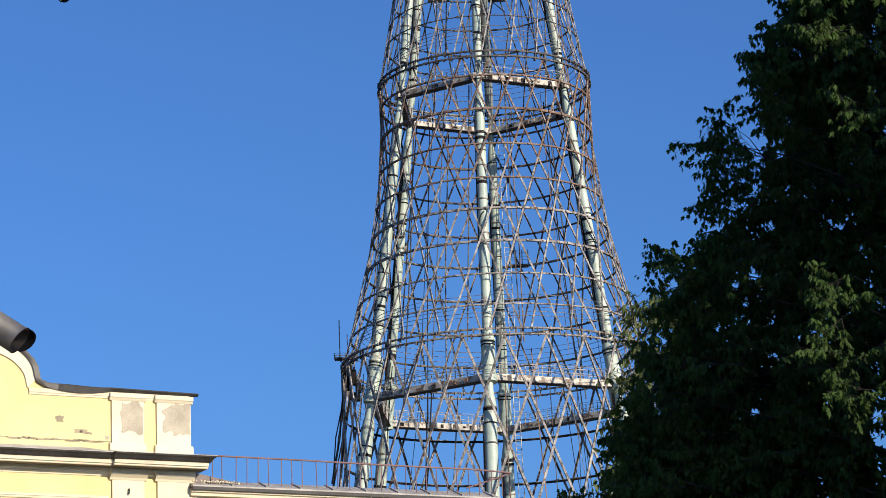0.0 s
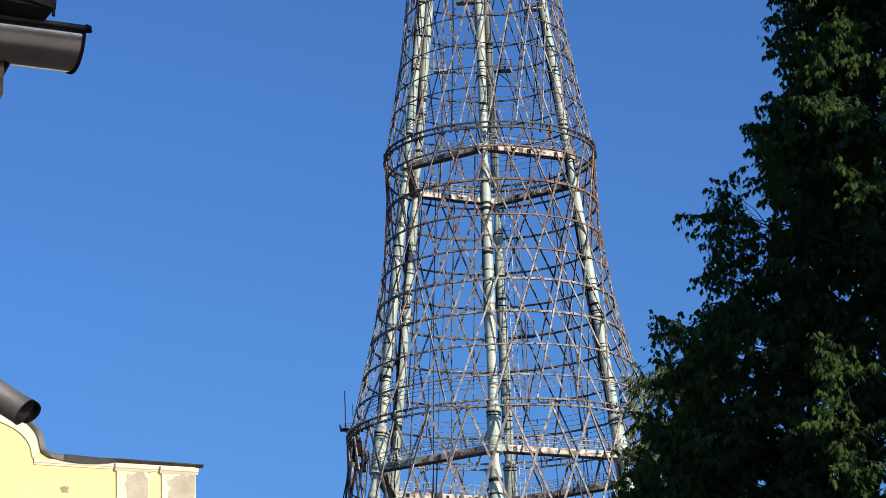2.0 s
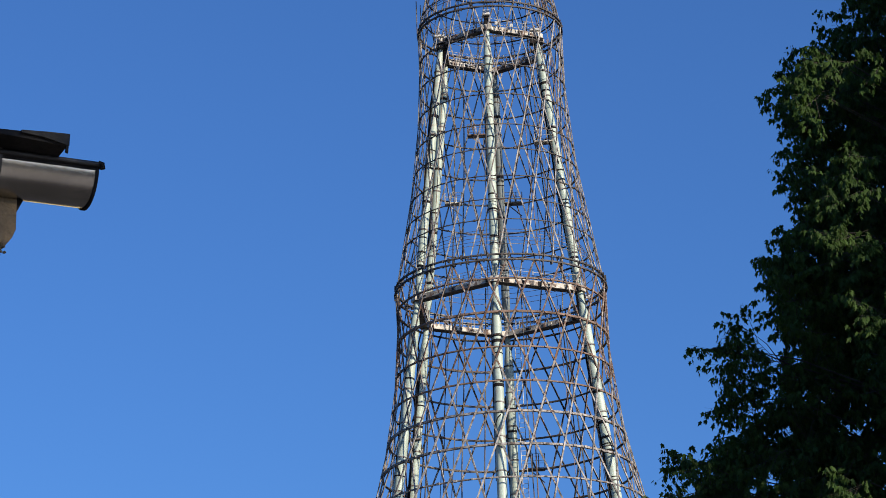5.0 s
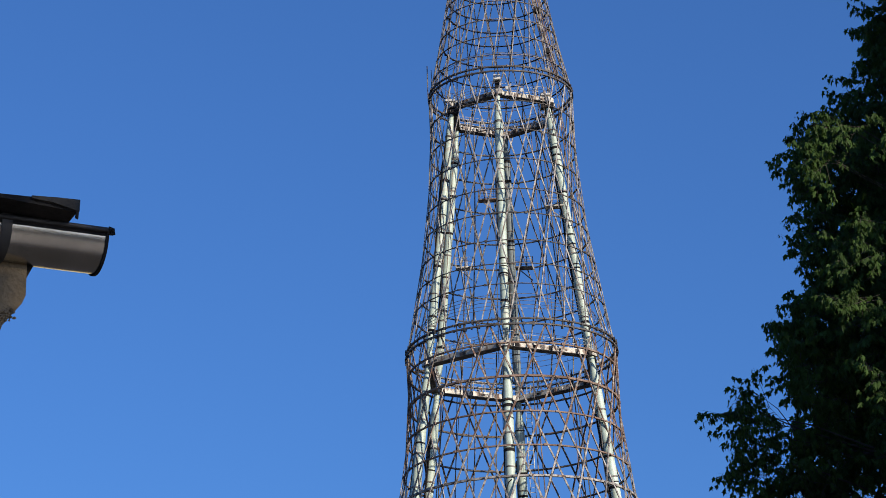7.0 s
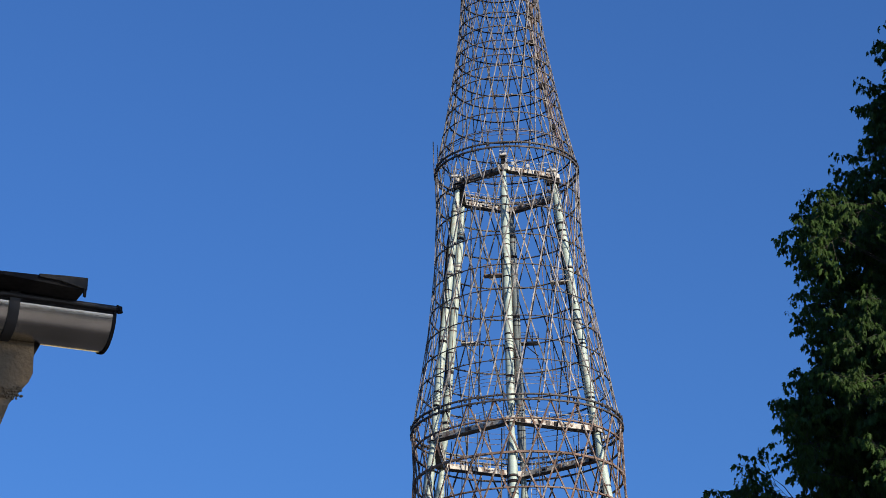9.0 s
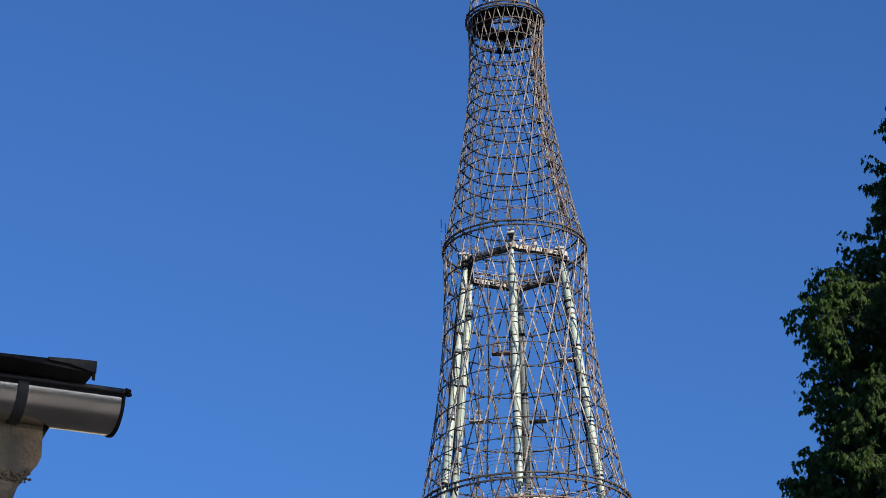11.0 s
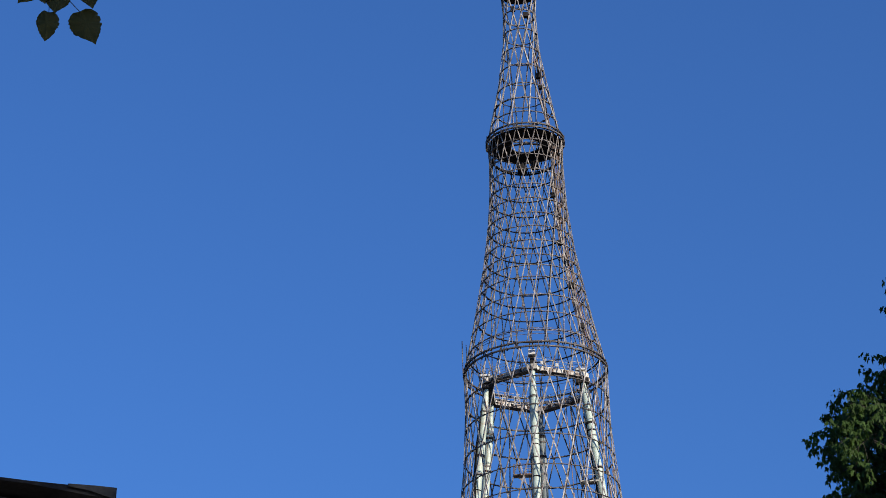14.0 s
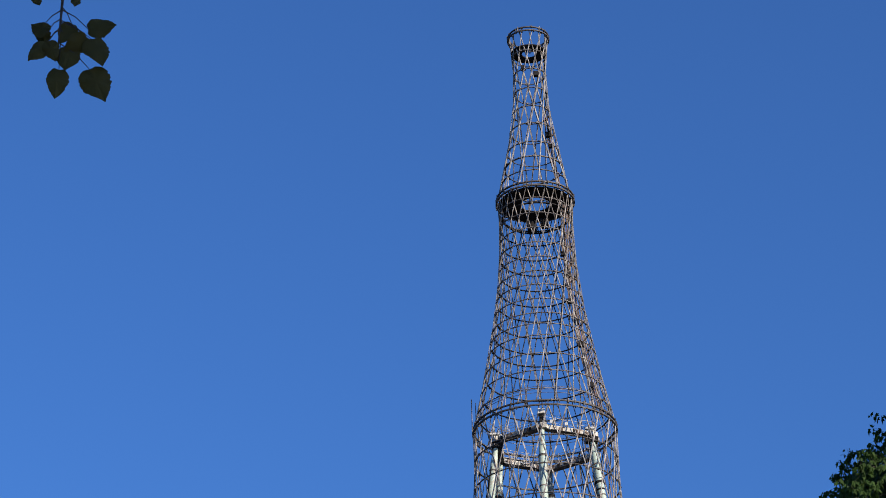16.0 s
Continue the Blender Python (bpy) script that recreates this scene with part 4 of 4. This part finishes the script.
def spray(root, tip, gap, size):
    """A leafy shoot: leaves on short stalks in pairs along a sagging stem, blades hanging down."""
    root, tip = np.array(root), np.array(tip)
    length = np.linalg.norm(tip - root)
    n = max(3, int(length / gap))
    sag = np.array([0, 0, -0.12 * length])
    s = np.repeat(np.linspace(0.25, 1.0, n), 2)
    base = root + (tip - root) * s[:, None] + sag * (s * s)[:, None]
    stalk = rng.normal(0, 1, (2 * n, 3)) * (1, 1, 0.35)
    stalk[:, 2] -= 0.25
    stalk /= np.linalg.norm(stalk, axis=1, keepdims=True)
    base = base + stalk * size * rng.uniform(0.2, 0.65, (2 * n, 1))
    way = stalk * 0.45 + rng.normal(0, 0.28, (2 * n, 3)) + (0, 0, -0.8)
    stems.append((root, (root + tip) / 2 + sag * 0.25, tip + sag))
    return base, way, size * rng.uniform(0.5, 1.15, 2 * n)


def branch(root, tip, size=0.078):
    """A side branch: sprays leave it on both sides, shorter towards its end."""
    root, tip = np.array(root), np.array(tip)
    d = tip - root
    length = np.linalg.norm(d)
    d /= length
    got = [spray(tip - d * min(0.35, length * 0.4), tip, 0.03, size)]
    for s in np.arange(0.3, 0.97, 0.16 / length):
        at = root + (tip - root) * s
        side = rng.normal(0, 1, 3) * (0.8, 1.0, 0.8)
        side -= d * (side @ d)
        side /= np.linalg.norm(side)
        reach = (0.14 + 0.3 * (1 - s)) * rng.uniform(0.7, 1.25)
        got.append(spray(at, at + (d * 0.75 + side) * reach, 0.042, size))
    stems.append((root, (root + tip) / 2, tip))
    return got


def gather(got):
    return tuple(np.concatenate(g) for g in zip(*got))


def hung(n):
    """Which way the blades face: out to the side and a little up."""
    f = rng.normal(0, 1, (n, 3))
    f[:, 2] = np.abs(f[:, 2]) * 0.8 + 0.25
    return f


# where the boughs end against the sky: sideways, height, and the way they point
TIPS = [(3.42, 12.64, -1, 0.1), (3.5, 12.13, -1, -0.3), (3.2, 11.86, -1, 0.3), (3.0, 11.56, -1, -0.15), (3.18, 11.32, -0.8, -0.5), (3.2, 11.05, -0.9, -0.2),
        (2.72, 10.86, -0.3, 1), (2.18, 10.55, -1, 0.25), (2.38, 10.3, -0.9, -0.3), (2.48, 10.05, -0.9, -0.3), (2.3, 9.78, -1, 0.05), (2.52, 9.62, -0.5, -0.7),
        (2.06, 9.24, -0.5, 0.8), (1.8, 9.13, -1, 0.2), (1.8, 8.77, -1, -0.1), (1.7, 8.5, -0.8, -0.4), (1.52, 8.05, -0.9, 0.1), (1.36, 7.5, -1, 0), (1.2, 7.02, -1, 0.1),
        (1.16, 6.5, -1, -0.1), (0.62, 6.42, -1, 0.1), (1.08, 6.05, -1, 0), (1.0, 5.6, -1, 0), (3.4, 12.92, -1, -0.2), (3.48, 13.2, -0.6, -0.6), (3.26, 13.56, -1, -0.15),
        (3.45, 13.97, -0.9, 0.4), (3.78, 14.24, 0.1, 1), (4.16, 14.55, -1, 0.1), (4.48, 15.15, -0.7, -0.5), (4.34, 15.38, -1, 0.05), (4.62, 16.28, -1, 0), (4.8, 15.85, -0.7, 0.5), (4.3, 14.85, -1, 0.1), (4.5, 15.65, -1, -0.2), (4.62, 16.05, -1, 0.1), (3.5, 12.4, -1, 0.1), (3.45, 12.75, -1, 0.2), (5.3, 17.0, -1, 0.2), (6.6, 18.6, -0.8, 0.6)]
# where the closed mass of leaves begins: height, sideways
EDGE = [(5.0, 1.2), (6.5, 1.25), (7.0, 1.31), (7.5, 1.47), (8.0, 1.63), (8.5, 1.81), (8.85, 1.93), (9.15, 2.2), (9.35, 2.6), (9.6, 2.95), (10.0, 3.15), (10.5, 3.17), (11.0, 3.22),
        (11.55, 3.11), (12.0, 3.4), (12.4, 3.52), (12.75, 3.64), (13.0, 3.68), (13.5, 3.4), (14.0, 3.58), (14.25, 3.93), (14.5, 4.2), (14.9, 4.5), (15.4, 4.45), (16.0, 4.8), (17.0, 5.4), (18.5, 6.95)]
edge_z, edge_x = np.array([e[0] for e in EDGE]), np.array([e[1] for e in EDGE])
leaf_data = leaves_mesh("leaf", np.zeros((1, 3)), np.eye(3)[None], MAPLE, MAPLE_F)
for tx, tz, dx, dz in TIPS:
    y = 31.2 + rng.uniform(-0.6, 0.6)
    far = 1.0 if tz < 12 else 0.75
    tip, root = spread(tx, tz, y), spread(tx - dx * 0.8 * far + 0.35, tz - dz * 0.55 - 0.15, y + 0.25)
    foot = np.array([0.0, 0.0, max(3.0, tz - 3.2)])
    bough(foot, root, 0.06)
    bough(root, root + (tip - root) * 0.8, 0.01)
    stems.clear()
    got = branch(root, tip)
    for _ in range(5):
        at = root + (tip - root) * rng.uniform(0.1, 0.6)
        off = np.array([rng.uniform(-0.25, 0.3), rng.uniform(-0.4, 0.4), rng.uniform(-0.3, 0.22)])
        got += branch(at, at + (tip - root) * 0.35 + off)
    b, w, z = gather(got)
    fr = leaf_frames(b, w, z, 0.2, hung(len(b)))
    tagged(obj("twig_work", stems_mesh("twig_work", stems, 0.0035), bark, tree), kind="stuff")
    for i in range(8):
        m = Matrix.Identity(4)
        for r in range(3):
            for c in range(3):
                m[r][c] = fr[i][r][c]
            m[r][3] = b[i][r]
        obj("leaf", leaf_data, maple_leaf, tree, m)
    tagged(obj("foliage", leaves_mesh("foliage", b[8:], fr[8:], LOBED, LOBED_F), maple_leaf, tree), kind="stuff")

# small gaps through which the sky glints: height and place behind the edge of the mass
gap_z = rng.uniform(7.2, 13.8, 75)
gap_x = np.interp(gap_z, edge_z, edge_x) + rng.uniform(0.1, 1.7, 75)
gap_r = rng.uniform(0.05, 0.085, 75)


def thinned(b, w, z):
    """The leaves that leave those gaps free."""
    p = b + TREE
    x, h = p[:, 0] * 30.0 / p[:, 1], 1.6 + (p[:, 2] - 1.6) * 30.0 / p[:, 1]
    keep = np.ones(len(b), bool)
    for gx, gz, gr in zip(gap_x, gap_z, gap_r):
        keep &= (x - gx) ** 2 + (h - gz - 0.03) ** 2 > gr * gr
    return b[keep], w[keep], z[keep]


# the body of the crown: branch upon branch behind the outer ones
stems.clear()
got = []
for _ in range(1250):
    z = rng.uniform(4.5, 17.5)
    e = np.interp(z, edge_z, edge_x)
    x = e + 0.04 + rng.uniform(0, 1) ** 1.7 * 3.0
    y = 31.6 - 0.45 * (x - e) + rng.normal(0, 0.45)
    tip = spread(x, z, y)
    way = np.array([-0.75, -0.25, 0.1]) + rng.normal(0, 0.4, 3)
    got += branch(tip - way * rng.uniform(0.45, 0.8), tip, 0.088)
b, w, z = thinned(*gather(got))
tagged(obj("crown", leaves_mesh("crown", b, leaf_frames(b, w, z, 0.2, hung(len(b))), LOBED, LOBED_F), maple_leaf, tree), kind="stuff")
tagged(obj("twig_work", stems_mesh("twig_work", stems, 0.004), bark, tree), kind="stuff")

# the deep of the crown, and leaves out of view added sunward
stems.clear()
got = []
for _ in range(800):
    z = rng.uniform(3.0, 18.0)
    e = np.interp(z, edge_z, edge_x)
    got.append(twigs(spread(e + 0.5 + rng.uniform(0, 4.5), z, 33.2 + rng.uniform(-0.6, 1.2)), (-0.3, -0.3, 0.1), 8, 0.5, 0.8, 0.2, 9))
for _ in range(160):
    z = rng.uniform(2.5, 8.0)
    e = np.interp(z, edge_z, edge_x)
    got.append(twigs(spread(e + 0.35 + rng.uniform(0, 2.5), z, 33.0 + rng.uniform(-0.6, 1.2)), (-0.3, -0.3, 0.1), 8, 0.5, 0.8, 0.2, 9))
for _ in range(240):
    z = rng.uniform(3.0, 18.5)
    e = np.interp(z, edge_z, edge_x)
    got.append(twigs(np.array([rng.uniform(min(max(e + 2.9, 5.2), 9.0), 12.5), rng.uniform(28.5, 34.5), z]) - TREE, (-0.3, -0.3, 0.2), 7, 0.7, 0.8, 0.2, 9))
# unseen leaves that only shade the crown and spare the sunny boughs
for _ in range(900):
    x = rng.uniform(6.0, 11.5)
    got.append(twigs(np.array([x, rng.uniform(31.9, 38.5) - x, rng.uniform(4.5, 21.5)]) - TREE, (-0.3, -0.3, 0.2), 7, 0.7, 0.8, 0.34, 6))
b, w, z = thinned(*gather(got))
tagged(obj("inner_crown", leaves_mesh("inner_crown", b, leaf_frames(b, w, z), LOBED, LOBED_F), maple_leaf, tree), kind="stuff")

# boughs that reach out into the sun: sideways, height, spread
SUNNY = [(4.52, 12.51, 0.2), (3.97, 11.82, 0.17), (4.68, 11.89, 0.19), (4.5, 10.91, 0.24), (4.04, 8.44, 0.2), (3.86, 7.88, 0.2), (4.3, 8.09, 0.22), (4.29, 7.56, 0.22), (3.71, 13.64, 0.12), (4.51, 14.12, 0.17), (4.01, 14.11, 0.1), (4.36, 12.87, 0.19), (4.14, 11.84, 0.15), (4.02, 12.42, 0.1), (4.29, 10.92, 0.17), (3.71, 13.67, 0.11), (4.0, 14.02, 0.17),
         (3.86, 8.85, 0.1), (4.02, 8.62, 0.13), (3.98, 7.6, 0.12)]
stems.clear()
got = []
for sx, sz, sr in SUNNY:
    root = spread(sx + 0.3, sz - 0.05, 27.2)
    bough((-0.1, -0.3, 1.6 + (sz - 4.6) * 0.9), root, 0.014)
    for _ in range(2):
        at = root + rng.normal(0, 0.4, 3) * sr
        p = rng.normal(0, 1, 2).clip(-1.5, 1.5) * sr
        got += branch(at, spread(sx + p[0] - 0.1, sz + p[1] * 0.7 - 0.1, 26.7 + rng.normal(0, 0.2)), 0.075)
b, w, z = gather(got)
tagged(obj("sunlit_foliage", leaves_mesh("sunlit_foliage", b, leaf_frames(b, w, z, 0.65, tuple(TO_SUN + Vector((-0.1, -0.3, 0.3)))), LOBED, LOBED_F), maple_leaf, tree), kind="stuff")
tagged(obj("twig_work", stems_mesh("twig_work", stems, 0.0025), bark, tree), kind="stuff")
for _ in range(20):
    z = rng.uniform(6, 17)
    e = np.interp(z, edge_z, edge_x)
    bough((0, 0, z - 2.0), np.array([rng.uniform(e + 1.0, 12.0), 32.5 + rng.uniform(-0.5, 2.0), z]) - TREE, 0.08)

# ---- ash tree farther back ----
ASH = np.array([6.5, 50.0, 0.0])
ash = thing("ash_tree", "sunlit ash tree with narrow drooping leaves behind the maple", "tree", at=tuple(ASH))
bm = bmesh.new()
tube(bm, [(0, 0, 0), (0.1, 0, 5), (-0.1, 0, 10), (0.0, 0, 13.5)], [0.25, 0.2, 0.12, 0.03], 10)
part("trunk", bm, bark, ash, "", True)
bs, ws, ss = [], [], []
stems.clear()
for _ in range(150):
    z = rng.uniform(7.0, 13.4)
    left = 2.05 + max(0.0, z - 10.2) * 0.15 + rng.uniform(0, 0.3)
    at = np.array([left + rng.uniform(0, 1) ** 1.5 * 4.5, 50 + rng.normal(0, 0.7), z]) - ASH
    b, w, q = twigs(at, (-0.5, -0.1, 0.1), 7, 0.55, 0.6, 0.17, 10)
    w[:, 2] -= 0.5
    bs.append(b), ws.append(w), ss.append(q)
b, w, q = np.concatenate(bs), np.concatenate(ws), np.concatenate(ss)
fr = leaf_frames(b, w, q)
fr[:, :, 0] *= 0.5
tagged(obj("crown", leaves_mesh("crown", b, fr, OVAL, OVAL_F), ash_leaf, ash), kind="stuff")
tagged(obj("twig_work", stems_mesh("twig_work", stems, 0.01), bark, ash), kind="stuff")
for z, x in ((8.0, 2.4), (9.3, 2.2), (10.6, 2.6), (11.8, 3.0), (12.6, 3.4)):
    bm = bmesh.new()
    tube(bm, [(0, 0, z - 1.8), ((x - 6.5) * 0.5, 0, z - 0.5), (x - 6.5, 0, z)], [0.07, 0.04, 0.012], 6)
    part("limb", bm, bark, ash, "", True)

# ---- linden whose twig hangs into the view ----
linden = thing("linden_tree", "linden tree with a thin hanging twig of dark leaves", "tree", at=(5.2, 2.2, 0.0))
L0 = np.array([5.2, 2.2, 0.0])
bm = bmesh.new()
tube(bm, [(0, 0, 0), (0.05, 0.05, 3), (-0.1, 0.1, 6), (-0.2, 0.2, 10)], [0.22, 0.18, 0.14, 0.05], 12)
part("trunk", bm, bark, linden, "", True)
HANG = np.array([-1.203, 5.76, 5.419])
bm = bmesh.new()
tube(bm, [(-0.1, 0.1, 5.6), (-2.0, 1.5, 7.6), (-4.2, 2.9, 7.7), tuple(HANG + (-0.25, 0.0, 1.5) - L0), tuple(HANG + (0.02, 0.0, 0.7) - L0), tuple(HANG + (0.0, 0.0, 0.0) - L0), tuple(HANG + (-0.005, 0.0, -0.15) - L0)], [0.07, 0.05, 0.03, 0.012, 0.006, 0.004, 0.002], 8)
part("limb", bm, bark, linden, "", True)
bm = bmesh.new()
tube(bm, [(-0.05, 0.05, 4.2), (-0.9, 2.2, 5.3), (-2.1, 4.0, 6.2)], [0.07, 0.045, 0.015], 8)
part("limb", bm, bark, linden, "", True)
face = radians(11.9)
RX, RY = np.array([math.cos(face), math.sin(face), 0]), np.array([-math.sin(face), math.cos(face), 0])
# hanging leaves: stalk end sideways and down, tip sideways and down, in centimetres
HANGING = [(-0.0, 21.4, -1.4, 29.7), (7.9, 20.6, 12.3, 29.9), (-3.6, 11.4, -7.6, 7.8), (-3.7, 14.5, -8.0, 19.5), (-3.0, 14.2, -1.0, 19.5), (2.7, 7.9, -0.0, 14.0), (2.4, 14.7, 1.5, 22.1), (6.5, 12.0, 1.3, 17.0), (8.2, 12.5, 11.5, 20.6), (7.0, 8.7, 14.2, 7.4), (-7.2, -0.8, -5.8, 2.1), (3.5, -0.8, 3.3, 2.6), (-5.0, 8.7, -3.9, 14.4)]


def toothed_leaf():
    """A heart-shaped leaf with a toothed, slightly torn and curled edge."""
    half = [(0.0, 0.0), (0.16, -0.05), (0.31, 0.06), (0.38, 0.24), (0.37, 0.42), (0.3, 0.6), (0.18, 0.79), (0.06, 0.92), (0.0, 1.0)]
    pts = half + [(-x, y) for x, y in half[-2:0:-1]]
    broad, lean, v = rng.uniform(0.84, 1.08), rng.uniform(-0.08, 0.08), [(0.0, 0.38, 0.04)]
    for i, (xa, ya) in enumerate(pts):
        xb, yb = pts[(i + 1) % len(pts)]
        for f in (0.0, 0.3, 0.5, 0.8):
            grow = (1.0, 1.1, 0.93, 1.09)[int(f * 3.8)] * rng.uniform(0.95, 1.05)
            x, y = (xa + (xb - xa) * f) * grow * broad, ya + (yb - ya) * f
            v.append((x + lean * y, y, -0.14 * abs(x) - 0.14 * max(0.0, y - 0.5) ** 2 + 0.04 * math.sin(9 * y + lean * 40)))
    n = len(v) - 1
    me = leaves_mesh("leaf", np.zeros((1, 3)), np.eye(3)[None], np.array(v), [(0, 1 + i, 1 + (i + 1) % n) for i in range(n)])
    me.shade_smooth()
    return me


for k, (x0, d0, x1, d1) in enumerate(HANGING):
    deep = rng.uniform(-0.012, 0.012)
    p = HANG + RX * x0 * 0.01 + RY * deep - np.array([0, 0, d0 * 0.01])
    t = HANG + RX * x1 * 0.01 + RY * (deep + rng.uniform(-0.02, 0.02)) - np.array([0, 0, d1 * 0.01])
    y = t - p
    size = np.linalg.norm(y)
    y /= size
    n = -RY + rng.normal(0, 0.22, 3)
    x = np.cross(y, n)
    x /= np.linalg.norm(x)
    z = np.cross(x, y)
    m = Matrix.Identity(4)
    for r in range(3):
        m[r][0], m[r][1], m[r][2], m[r][3] = x[r] * size, y[r] * size, z[r] * size, (p - L0)[r]
    obj("leaf", toothed_leaf(), linden_leaf, linden, m)
    bm = bmesh.new()
    at = HANG + np.array([0, 0, -0.01 * min(14.0, max(-5.0, d0 - 5.0))])
    tube(bm, [tuple(at - L0), tuple((at + p) / 2 - L0 + np.array([0, 0, 0.008])), tuple(p - L0)], [0.0018, 0.0013, 0.001], 5)
    part("stalk", bm, bark, linden)
# unseen leaves set towards the sun, so they shade the hanging twig
bs, ws, ss = [], [], []
for _ in range(280):
    at = np.array([3.5, 1.6, 7.7]) + rng.normal(0, 1, 3).clip(-2, 2) * (0.8, 0.65, 0.8) - L0
    b, w, q = twigs(at, (0, 0, 0.3), 6, 0.5, 1.0, 0.11, 8)
    bs.append(b), ws.append(w), ss.append(q)
b, w, q = np.concatenate(bs), np.concatenate(ws), np.concatenate(ss)
tagged(obj("crown", leaves_mesh("crown", b, leaf_frames(b, w, q), OVAL, OVAL_F), linden_leaf, linden), kind="stuff")
